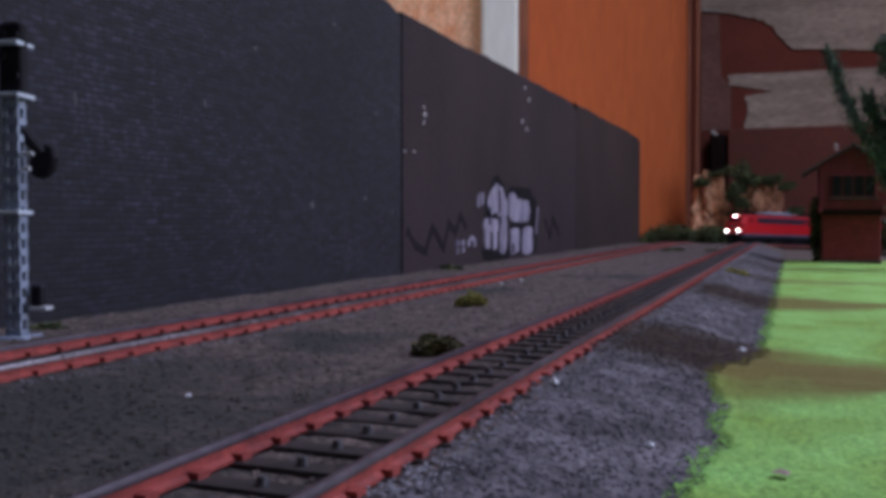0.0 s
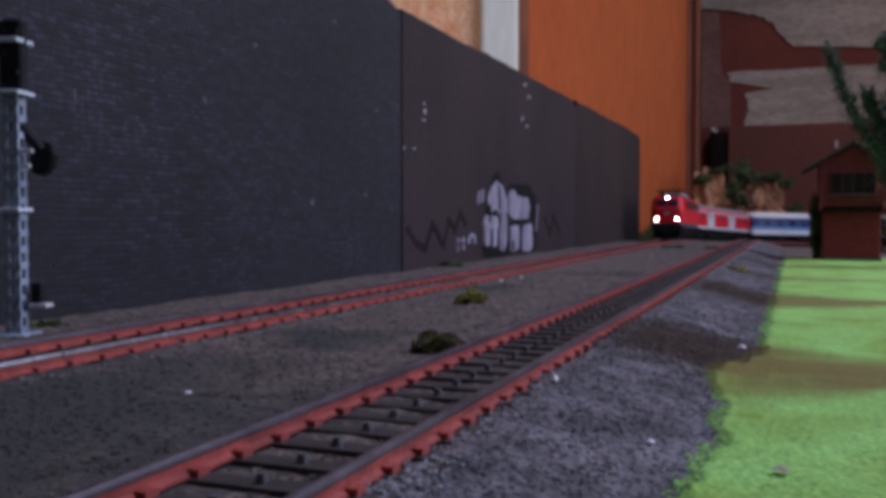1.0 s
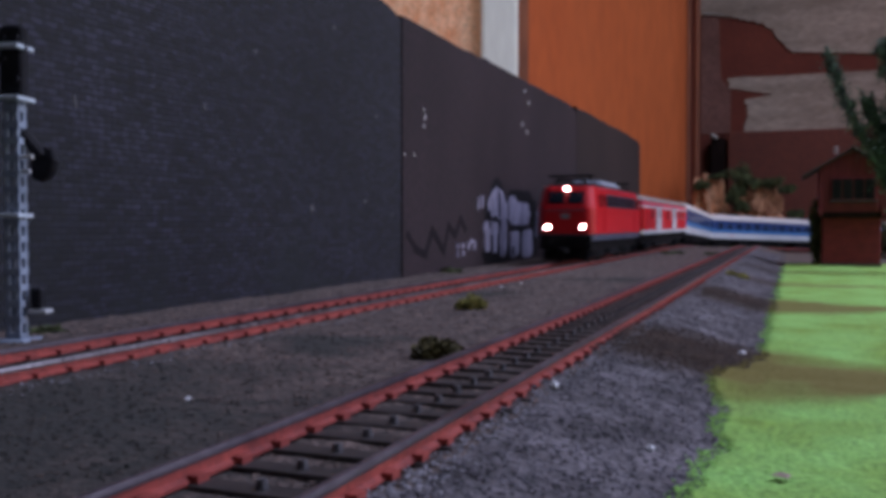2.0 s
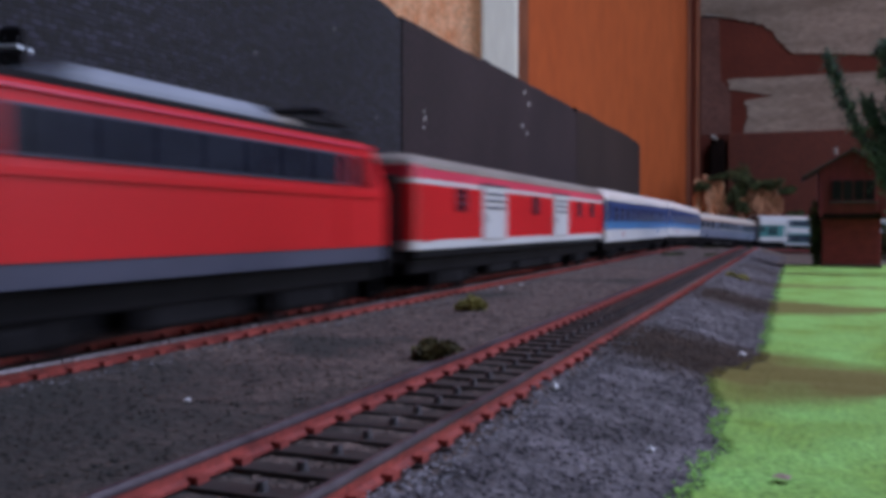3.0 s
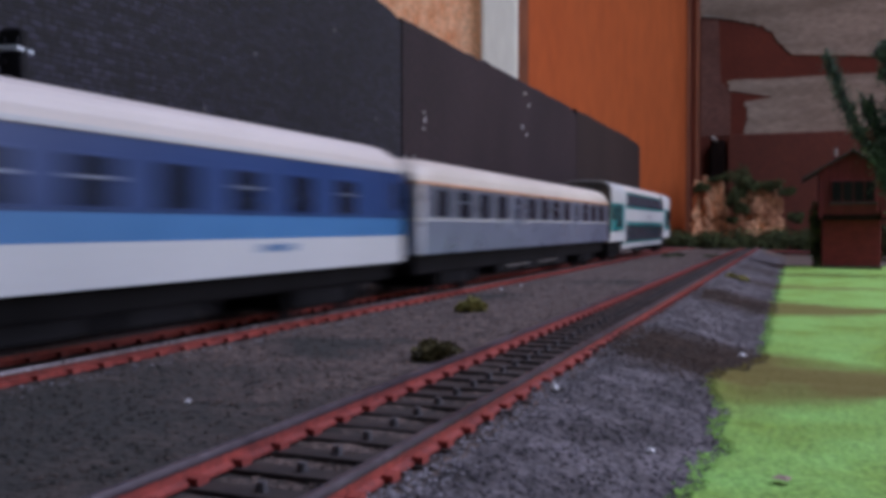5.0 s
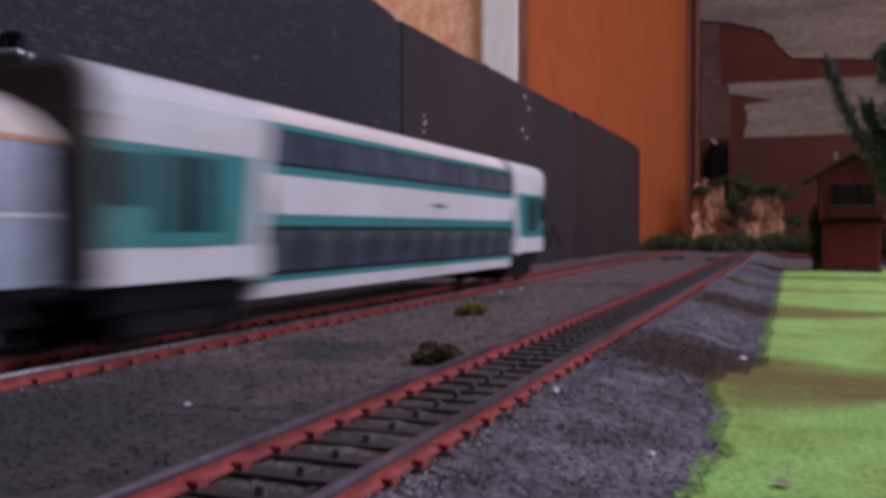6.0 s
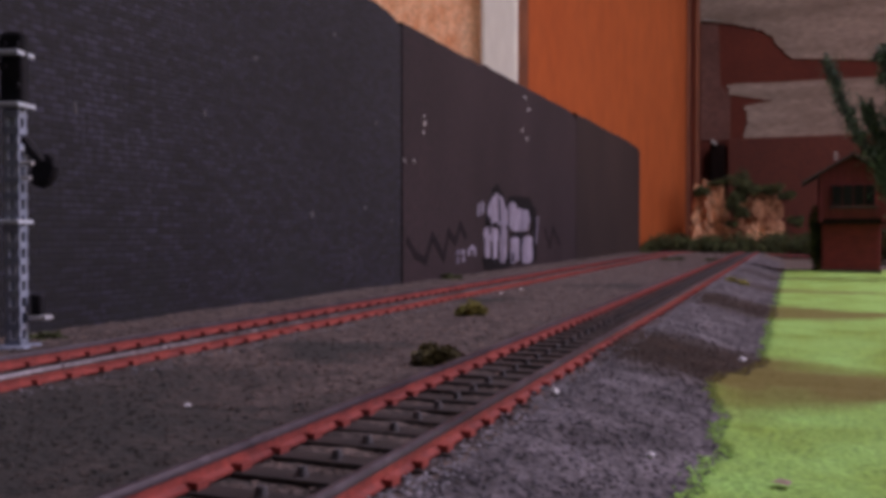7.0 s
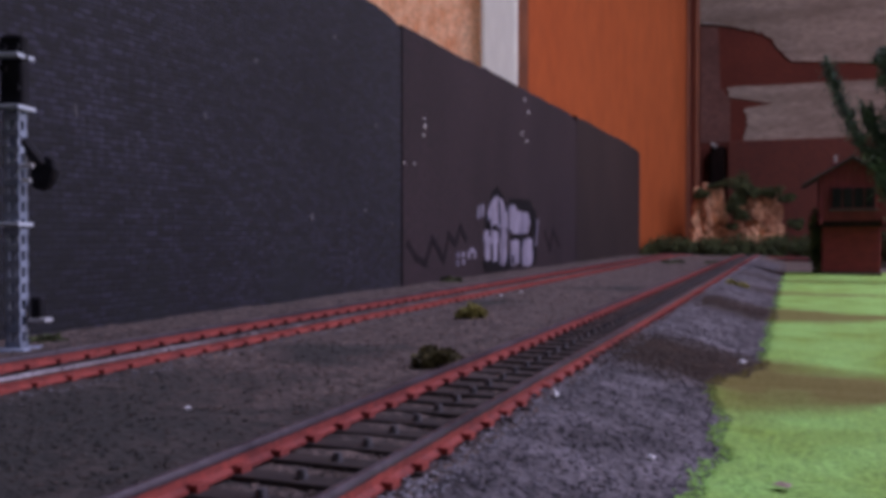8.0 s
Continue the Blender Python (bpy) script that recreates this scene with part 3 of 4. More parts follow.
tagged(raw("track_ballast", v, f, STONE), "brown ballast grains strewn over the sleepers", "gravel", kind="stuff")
for x, y, s in ((-.0325, .1300, .0011), (-.0107, .216, .0011), (-.0165, .115, .0008), (-.0774, .1042, .0006), (-.103, .33, .0009), (-.104, .36, .0008)):
    v, f = crumbs([(x, y, ground_height(x, y) + .0005)], [s], .8, rng)
    tagged(raw("pale_stone", v, f, PALE), "small whitish pebble lying on the ballast", "pebble", group="pale pebbles on the ballast")
v, f = crumbs([(-.0009, .113, -.0042)], [.0013], .25, rng)
tagged(raw("dry_leaf", v, f, WOODPALE), "small pinkish dry flake on the grass", "flake")

# ---- dark retaining wall ----
WALLX = -.167


def wall_panel(y0, y1, top, m, label, lean=0.0):
    e = thing("retaining_wall_panel", label, "wall panel", (0, 0, 0), group="panels of the dark wall")
    bm = bmesh.new()
    n = max(6, int((y1 - y0) / .012))
    cols = []
    for i in range(n + 1):
        y = y0 + (y1 - y0) * i / n
        t = top - .0045 * max(0, 1 - (y1 - y) / .03) ** 2 + .0014 * noise.noise((y * 70, 1, 1)) + .0016 * noise.noise((y * 12, 2, 1))
        cols.append([bm.verts.new((x, y + lean * z, z)) for x, z in ((WALLX - .006, -.010), (WALLX, -.010), (WALLX, t - .0008), (WALLX - .0009, t), (WALLX - .006, t))])
    for a, b in zip(cols, cols[1:]):
        for j in range(5):
            bm.faces.new((a[j], a[(j + 1) % 5], b[(j + 1) % 5], b[j]))
    bm.faces.new(cols[0])
    bm.faces.new(cols[-1])
    part("board", bm, m, e)
    return e


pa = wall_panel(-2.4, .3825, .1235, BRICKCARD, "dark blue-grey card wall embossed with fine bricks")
for y, z, h, w in ((.1803, .0554, .003, .0006), (.2338, .0604, .0018, .0008), (.2998, .0309, .0022, .0014), (.345, .0345, .0016, .001), (.372, .029, .0018, .0008), (.262, .082, .0012, .0012), (.318, .101, .0014, .001), (.356, .071, .001, .0014)):
    part("scuff", box(-.0002, -w, -h / 2, .0002, w, h / 2, bevel=.0001, m=Matrix.Translation((WALLX, y, z)) @ pose(0, 0, 0, 2e4 * w, 0, 0)), SCUFF, pa, "greyish scuff mark")
pb = wall_panel(.3842, .7410, .1203, BLACKCARD, "dark grey card wall panel with silver graffiti")
wall_panel(.7418, 1.072, .1212, BROWNCARD, "dark brown card wall panel at the far end")
for y, z, h, w in ((.4112, .0765, .0032, .0007), (.4098, .0722, .0016, .0006), (.5921, .0863, .0024, .0012), (.5812, .0905, .0036, .0008), (.3864, .0571, .0008, .001),
                   (.3978, .0577, .0007, .0012), (.5963, .1061, .0026, .0012), (.5870, .1130, .002, .0014), (.410, .080, .0012, .0006)):
    part("paint_chip", box(-.0002, -w * .6, -h * .42, .00025, w * .6, h * .42, bevel=.00012, m=Matrix.Translation((WALLX, y, z)) @ pose(0, 0, 0, -25 + 3000 * w, 0, 0)), PALE, pb, "whitish paint chip")


def stroke(bm, pts, w, depth):
    """A sprayed stroke: a raised band along points of (y, z)."""
    for (ya, za), (yb, zb) in zip(pts, pts[1:]):
        L, a = math.hypot(yb - ya, zb - za), math.atan2(zb - za, yb - ya)
        box(-.0001, -w * .35, -w / 2, depth, L + w * .35, w / 2, bm=bm, m=Matrix.Translation((WALLX, ya, za)) @ pose(0, 0, 0, math.degrees(a), 0, 0))


def spray(y0, y1, z0, z1, lean, depth, seed, round_top=0.0):
    """A sprayed patch with soft ragged edges, a hair thick."""
    bm = bmesh.new()
    n, ring = 44, []
    for i in range(n):
        a = 2 * math.pi * i / n
        c, q = math.cos(a), math.sin(a)
        m = max(abs(c), abs(q)) ** .75
        u, v = c / m, q / m
        k = 1 + .13 * noise.noise((c * 2.2, q * 2.2, seed)) + .07 * noise.noise((c * 7, q * 7, seed))
        if v > 0:
            u *= 1 - round_top * v
        ring.append(((y0 + y1) / 2 + u * k * (y1 - y0) / 2 + lean * v, (z0 + z1) / 2 + v * k * (z1 - z0) / 2))
    lo, hi = [[bm.verts.new((WALLX + d, y, z)) for y, z in ring] for d in (-.0002, depth)]
    bm.faces.new(hi)
    bm.faces.new(lo[::-1])
    for i in range(n):
        bm.faces.new((lo[i], lo[(i + 1) % n], hi[(i + 1) % n], hi[i]))
    return bm


# silver piece: plain bar-like letter shapes on a black sprayed ground
graf = thing("graffiti", "streaky silver and black bar-shaped graffiti piece on the wall", "graffiti")
for i, (y0, y1, z0, z1, top) in enumerate(((.503, .551, .022, .0525, .75), (.545, .613, .028, .0470, .25), (.600, .617, .003, .042, .1), (.500, .556, .0015, .012, .0),
                                           (.5715, .5795, .003, .022, .0), (.556, .592, .0195, .0245, .0))):
    part("outline_patch", spray(y0, y1, z0, z1, 0, .00020 + .00003 * i, 3.3 + i, top), INK, graf, "black sprayed outline")
for i, (y0, y1, z0, z1, lean, top) in enumerate(((.5075, .5470, .0278, .0468, -.001, .62), (.5003, .5285, .0185, .0268, 0, .1), (.5023, .5118, .0088, .0200, 0, 0), (.5161, .5249, .0078, .0200, 0, 0),
                                                (.5310, .5450, .0052, .0285, .001, .1), (.5500, .5976, .0245, .0389, 0, .05), (.5490, .5667, .0362, .0430, 0, .5),
                                                (.5531, .5720, .0042, .0205, 0, 0), (.5785, .6049, .0030, .0212, 0, .1))):
    part("letter_bar", spray(y0, y1, z0, z1, lean, .00048 + .00003 * i, 20.7 + i, top), SILVER, graf)
for i, (y0, y1, z0, z1) in enumerate(((.5190, .5260, .0262, .0300), (.5095, .5120, .0230, .0330), (.5290, .5310, .0300, .0440), (.5560, .5600, .0050, .0110))):
    part("overspray", spray(y0, y1, z0, z1, 0, .00085 + .00003 * i, 50.1 + i), INK, graf, "black sprayed streak")
for i, (y0, y1, z0, z1) in enumerate(((.4900, .4935, .0330, .0408), (.4965, .5005, .0340, .0414), (.6140, .6175, .0158, .0260), (.6165, .6200, .0240, .0345))):
    part("side_bar", spray(y0, y1, z0, z1, .0008, .0004, 60.3 + i), SILVER, graf)
tag = thing("small_tag", "small faint white and black sprayed marks on the wall", "graffiti")
for i, (y0, y1, z0, z1) in enumerate(((.4550, .4600, .0118, .0146), (.4635, .4680, .0118, .0146), (.4555, .4590, .0072, .0108), (.4645, .4680, .0078, .0108), (.4735, .4770, .0110, .0150), (.4770, .4830, .0142, .0166), (.4830, .4868, .0106, .0155))):
    part("mark", spray(y0, y1, z0, z1, 0, .0003, 70.9 + i), SILVER, tag)
for i, pts in enumerate(([(.390, .020), (.400, .013), (.412, .010), (.421, .022), (.437, .011), (.444, .024), (.454, .019), (.462, .028), (.470, .022)], [(.640, .026), (.655, .013), (.664, .027), (.684, .015)])):
    for j, (a, b) in enumerate(zip(pts, pts[1:])):
        bm = bmesh.new()
        stroke(bm, [a, b], .0036, .00015 + .00008 * (j % 2))
        part("zigzag_stroke", bm, CARDEDGE, tag, "faded black stroke")


# ---- plants ----
def shrub(name, loc, size, count, m, label, leaf=.0011, seed=1, category="bush", group="", flat=.75, trunk=True):
    """A low bush: a few twigs and a lumpy crown of small leaf clumps."""
    e = thing(name, label, category, loc, group=group)
    r = np.random.default_rng(seed)
    lumps = [(r.uniform(-.55, .55), r.uniform(-.55, .55), r.uniform(.25, .75) * flat, r.uniform(.28, .5)) for _ in range(7)]
    pts = []
    for i in range(count):
        x, y, z, q = lumps[i % 7]
        d = r.normal(size=3)
        d /= np.linalg.norm(d)
        k = q * r.random() ** .4
        pts.append(((x + d[0] * k) * size, (y + d[1] * k) * size, max(.0002, (z + d[2] * k * flat) * size)))
    v, f = leaves(np.array(pts), leaf, r)
    raw("crown", v, f, m, e)
    if trunk:
        bm = bmesh.new()
        for x, y, z, q in lumps[:5]:
            rod((0, 0, -.001), (x * size * .8, y * size * .8, z * size), size * .04, size * .015, 5, bm)
        part("twigs", bm, BARK, e)
    return e


shrub("bush", (-.0615, .1535, -.0004), .0069, 1700, LEAF4, "dark olive scatter bush between the tracks", seed=4, flat=.62, leaf=.0006)
shrub("grass_tuft", (-.0850, .2440, -.0005), .0060, 700, LEAF2, "small yellowish dry tuft on the ballast", seed=5, flat=.8, leaf=.0007, category="tuft")
shrub("grass_tuft", (-.160, .4300, -.0005), .0060, 500, LEAF, "small dark tuft at the foot of the wall", seed=6, flat=.5, category="tuft")
shrub("grass_tuft", (-.0916, .7600, -.0005), .010, 500, LEAF, "dark flat tuft on the ballast between the tracks", seed=7, flat=.35, category="tuft")
shrub("grass_tuft", (-.0265, .4700, -.003), .0080, 500, LEAF2, "yellow-green tuft on the ballast shoulder", seed=8, flat=.6, category="tuft")
shrub("grass_tuft", (-.0600, .7500, -.0005), .008, 300, LEAF, "tiny dark tuft beside the rails", seed=9, flat=.35, category="tuft")
shrub("grass_tuft", (-.156, .160, -.0005), .006, 300, LEAF, "mossy green tuft behind the far track", seed=19, flat=.3, category="tuft")

# ---- rock with shrubs at the end of the layout ----
rock = thing("rock", "tan rugged cast rock outcrop overgrown with shrubs", "rock", (-.092, 1.665, -.020))


def crag(name, cx, w, dpt, h, seed):
    """A blocky outcrop with ledges, clefts and fine breakage."""
    bm = bmesh.new()
    bmesh.ops.create_icosphere(bm, subdivisions=6, radius=1)
    for v in bm.verts:
        c = v.co.copy()
        c = c / max(abs(c.x), abs(c.y), abs(c.z)) ** .55
        p = Vector((c.x * 1.3 + seed, c.y * 1.3, c.z * .9))
        cell = noise.voronoi(p * 1.4)[0]
        k = 1 + .34 * noise.noise(p * 1.4) - .17 * max(0, .28 - (cell[1] - cell[0])) / .28 + .07 * noise.noise(p * 4) + .03 * noise.noise(p * 11)
        ledge = .07 * (math.floor(2.6 * (c.z + 1) + 1.2 * noise.noise(p * 2)))
        k -= .20 * max(0, 1 - abs(c.z + .15 + .5 * noise.noise((c.x * 1.1 + seed, c.y, 4))) / .13)
        v.co = (cx + c.x * w * (k - ledge * .7), c.y * dpt * (k - ledge), max(0, (c.z * .5 + .5) * h * (.82 + .18 * k + .10 * noise.noise((c.x * 3, c.y * 3, seed)))))
    return part(name, bm, ROCK, rock)


crag("crag", -.046, .036, .032, .128, 1.0)
crag("crag", .034, .042, .030, .116, 6.0)
crag("crag", .000, .074, .028, .056, 9.0)
G = "shrubs round the rock"
for i, (x, y, z, s, fl) in enumerate(((-.150, 1.635, .084, .018, .9), (-.128, 1.652, .103, .022, .45), (-.092, 1.645, .098, .034, .9), (-.074, 1.634, .082, .026, 1.0), (-.096, 1.620, .058, .015, 1.6), (-.088, 1.628, .072, .017, 1.2), (-.084, 1.624, .046, .018, 1.2),
                                      (-.062, 1.65, .088, .026, .6), (-.036, 1.640, .084, .026, .75), (-.014, 1.648, .076, .020, .8), (.004, 1.655, .030, .022, .9), (-.100, 1.626, .030, .013, .8))):
    shrub("shrub", (x, y, z), s, 800, LEAF, "dark green scatter shrub growing on the rock", leaf=.0022, seed=30 + i, group=G, flat=fl)
for i in range(15):
    x = -.222 + .0185 * i
    size = .041 + .010 * math.sin(i * 2.3) + (.010 if i > 9 else 0)
    shrub("hedge_shrub", (x, 1.575 + .0035 * i + .008 * math.sin(i * 1.7), -.019), size, 1000, LEAF, "dark green hedge shrub at the foot of the rock", leaf=.0026, seed=60 + i, group=G, flat=.75)

# ---- signal box ----
house = thing("signal_box", "dark red two-storey model signal box with gabled roof", "signal box", (.0375, .70, -.0052))
HB = .0187
part("base_storey", box(-HB, 0, 0, HB, .05, .035, bevel=.0004), HOUSEBRICK, house, "dark brick lower storey")
part("plinth", box(-HB - .0008, -.0008, 0, HB + .0008, .0508, .003, bevel=.0003), EARTH, house)
part("floor_beam", box(-.0225, -.004, .0345, .0225, .054, .0385, bevel=.0004), GAPBEAMBLACK, house, "dark overhanging beam")
bm = bmesh.new()
prof = ((-.0212, .0385), (.0212, .0385), (.0212, .0690), (0, .0815), (-.0212, .0690))
fr, bk = [[bm.verts.new((x, y, z)) for x, z in prof] for y in (-.003, .053)]
bm.faces.new(fr)
bm.faces.new(bk[::-1])
for i in range(5):
    bm.faces.new((fr[i], bk[i], bk[(i + 1) % 5], fr[(i + 1) % 5]))
up = part("upper_storey", bm, HOUSEWOOD, house, "dark red boarded upper storey")
for i in range(13):
    x = -.0195 + .00325 * i
    top = .0810 - abs(x) * .59
    part("board", box(x - .0013, -.0036, .0405, x + .0013, -.003, top - .001, bevel=.0001), HOUSEWOOD, up)
win = part("window", box(-.0135, -.0045, .047, .0155, -.0030, .0625, bevel=.0003), HOUSEWOOD, house, "wide dark signal-box window")
for i in range(4):
    x = -.0128 + .0070 * i
    part("pane", box(x, -.0049, .0478, x + .0062, -.0044, .0617, bevel=.0001), HOUSEGLASS, win)
part("sill", box(-.0145, -.0055, .0455, .0165, -.003, .047, bevel=.0003), TILE, win)
for s in (-1, 1):
    bm = box(0, -.007, -.0006, .0375, .058, .0010, bevel=.0003, m=Matrix.Translation((0, 0, .0832)) @ pose(0, 0, 0, 0, 30.5 if s > 0 else 149.5, 0))
    part("roof_slope", bm, TILE, house, "dark tiled roof slope")
part("ridge", rod((0, -.0072, .0835), (0, .0582, .0835), .0012, .0012, 8), TILE, house)
ch = part("chimney", box(-.0120, .012, .066, -.0080, .0163, .0802, bevel=.0003), HOUSEBRICK, house)
part("cap", box(-.0112, .0124, .0795, -.0088, .0156, .0856, bevel=.0004), PALEPAPER, ch, "whitish chimney top")
for x in (-.020, .020):
    part("bracket", box(x - .0012, -.0055, .036, x + .0012, -.003, .041, bevel=.0003), HOUSEWOOD, house)
shrub("creeper", (.0162, .722, -.004), .0095, 1500, LEAF, "dark shrub beside the signal box wall", leaf=.0016, seed=81, flat=4.4)

shrub("shrub", (.082, .880, -.006), .026, 1200, LEAF, "dark green shrub behind the signal box", leaf=.0022, seed=95, flat=1.7)

fence = thing("wooden_fence", "short weathered timber fence behind the signal box", "fence", (.038, .80, -.006))
for x in (-.020, .0, .020):
    part("post", box(x - .001, -.001, 0, x + .001, .001, .024, bevel=.0002), WOODPALE, fence)
for z in (.012, .017, .0215):
    part("rail", box(-.024, -.0018, z, .026, -.0008, z + .0022, bevel=.0002), WOODPALE, fence)

# ---- tree ----
tree = thing("tree", "tall model tree with upright blue-green leafy limbs", "tree", (.063, .615, -.006))
bm = bmesh.new()
limbs = []
r = np.random.default_rng(21)


def limb(a, b, r0, r1, bend):
    a, b = Vector(a), Vector(b)
    prev, pr = a, r0
    for i in range(1, 8):
        k = i / 7
        p = a.lerp(b, k) + Vector((bend * math.sin(k * 3.14), .3 * bend * math.sin(k * 5), 0))
        rod(prev, p, pr, r0 + (r1 - r0) * k, 6, bm)
        limbs.append((prev, p, k))
        prev, pr = p, r0 + (r1 - r0) * k


limb((0, 0, 0), (-.001, 0, .055), .0028, .002, .001)
limb((-.001, 0, .050), (-.0440, .0, .136), .0018, .0005, -.006)
limb((-.003, 0, .062), (-.0225, .004, .108), .0014, .0005, -.001)
limb((-.004, 0, .060), (-.0115, .002, .142), .0018, .0005, .003)
limb((-.001, 0, .055), (.004, -.002, .150), .0018, .0005, .002)
limb((-.001, 0, .050), (.024, .006, .125), .0016, .0005, .004)
limb((-.001, 0, .042), (-.0150, -.004, .080), .0012, .0005, -.003)
limb((-.001, 0, .040), (.016, -.006, .085), .0012, .0005, .003)
part("trunk", bm, BARK, tree)
pts = []
for a, b, k in limbs[7:]:
    for _ in range(420):
        w = (.0012 + .0021 * math.sin(min(1, k + .25) * 2.5)) * (.3 + 1.0 * r.random())
        pts.append(np.array(a.lerp(b, r.random())) + r.normal(size=3) * w)
    # short upright sprigs along the limb
    for _ in range(4):
        o = np.array(a.lerp(b, r.random()))
        d = np.array((r.normal() * .6, r.normal() * .6, 1.2)) * .0042 * r.uniform(.5, 1.3)
        for _ in range(40):
            pts.append(o + d * r.random() + r.normal(size=3) * .0006)
for cx, cy, cz, q in ((-.013, .0, .136, .0034), (-.010, .0, .124, .0042), (-.003, .0, .128, .0055), (.000, 0, .112, .006), (-.006, -.003, .098, .006), (.002, -.004, .088, .008), (-.006, -.004, .078, .007),
                      (.002, -.004, .066, .008), (.006, 0, .140, .006), (.012, 0, .100, .009), (.018, 0, .075, .009)):
    for _ in range(700):
        pts.append(np.array((cx, cy, cz)) + r.normal(size=3) * q * .75)
v, f = leaves(np.array(pts), .0010, r)
raw("crown", v, f, LEAF3, tree)

# ---- light signal with a lattice mast ----
sig = thing("light_signal", "grey lattice mast with black light-signal heads", "signal", (-.1521, .1470, -.001), rz=16)
mast = part("mast", box(-.0016, -.0016, .0, .0016, .0016, .001), MASTGREY, sig, "pale grey lattice mast")
for sx in (-1, 1):
    for sy in (-1, 1):
        part("upright", box(sx * .00118 - .00042, sy * .00118 - .00042, 0, sx * .00118 + .00042, sy * .00118 + .00042, .0515, bevel=.0001), MASTGREY, mast)
for i in range(15):
    z = .0025 + .0034 * i
    bm = box(-.0017, -.0017, z - .0007, .0017, -.0011, z + .0007)
    box(-.0017, .0011, z - .0007, .0017, .0017, z + .0007, bm=bm)
    box(-.0017, -.0017, z - .0007, -.0011, .0017, z + .0007, bm=bm)
    box(.0011, -.0017, z - .0007, .0017, .0017, z + .0007, bm=bm)
    part("lattice_band", bm, MASTGREY, mast)
part("foot", box(-.004, -.004, 0, .004, .004, .002, bevel=.0005), MASTGREY, sig)
for z, w in ((.0273, .0030), (.0515, .0036), (.0622, .0034)):
    part("platform", box(-w * .8, -w, z, w * .8, w * .9, z + .0009, bevel=.0002), PALEMETAL, sig, "pale grey cross platform")
screen = part("signal_screen", prism(rounded(.0056, .0028, .0012), ((.0525, 0, 0), (.0665, 0, 0), (.0672, .0006, .0004))), SIGNALBLACK, sig, "black signal screen", smooth=False)
for x, z in ((-.0014, .0645), (.0014, .0645), (-.0014, .060), (.0014, .056)):
    part("lens", rod((x, -.0012, z), (x, -.0024, z), .0007, .0008, 10), SIGNALBLACK, screen)
dist = part("distant_head", prism(rounded(.0058, .0026, .0012), ((-.0034, .0016, 0), (-.0018, .0003, 0), (.0, 0, 0), (.0020, .0003, 0), (.0036, .0016, .0003))), SIGNALBLACK, sig, "black distant-signal head")
dist.matrix_local = pose(.0045, .0035, .0385, 0, 25, 0)
part("arm", rod((.001, .001, .0455), (.0042, .003, .0405), .0012, .0014, 8), SIGNALBLACK, sig)
part("bracket", box(.001, -.0012, .0395, .0044, -.0004, .0404, bevel=.0002), TRAINWHITE, sig)
part("bracket", box(-.001, -.0008, .0365, .0036, .0, .0374, bevel=.0002), TRAINWHITE, sig)
relay = part("cable_box", box(.0026, .0005, .008, .0050, .003, .0125, bevel=.0005), SIGNALBLACK, sig)
part("lid", box(.0022, .0002, .0072, .0062, .0034, .0080, bevel=.0002), TRAINWHITE, relay)


# ---- train ----
CURVE_R, CURVE_Y, SPEED = .437, 1.20, .444
W = .0335


def track(s, tx=FAR_X):
    """A place on a track at the length s: straight, then a half circle, then straight back."""
    if s < CURVE_Y:
        return Vector((tx, s, -drop(s)))
    r = CURVE_R + FAR_X - tx
    a = (s - CURVE_Y) / r
    if a < math.pi:
        y = CURVE_Y + r * math.sin(a)
        return Vector((tx + r * (1 - math.cos(a)), y, -drop(y)))
    y = CURVE_Y - (s - CURVE_Y - math.pi * r)
    return Vector((tx + 2 * r, y, -drop(y)))


def head(t):
    """The length along the track at which the engine's front stands."""
    return .154 - SPEED * (t - 2.8)


def side_window(parent, y, z0, z1, w, frame_m, sash=False, bars=0):
    for sx in (-1, 1):
        x = sx * W / 2
        fr = part("window", box(min(x - sx * .0003, x + sx * .00030), y - w / 2 - .0005, z0 - .0005, max(x - sx * .0003, x + sx * .00030), y + w / 2 + .0005, z1 + .0005, bevel=.00015), frame_m, parent)
        part("pane", box(min(x, x + sx * .00038), y - w / 2, z0, max(x, x + sx * .00038), y + w / 2, z1), GLASS, fr)
        if sash:
            zz = z0 + (z1 - z0) * .55
            part("sash_bar", box(min(x, x + sx * .0006), y - w / 2, zz, max(x, x + sx * .0006), y + w / 2, zz + .0005), SILVERGREY, fr)
        for i in range(bars):
            zz = z0 + (z1 - z0) * (i + 1) / (bars + 1)
            part("guard_bar", box(min(x, x + sx * .0006), y - w / 2, zz, max(x, x + sx * .0006), y + w / 2, zz + .0004), SOLEBAR, fr)


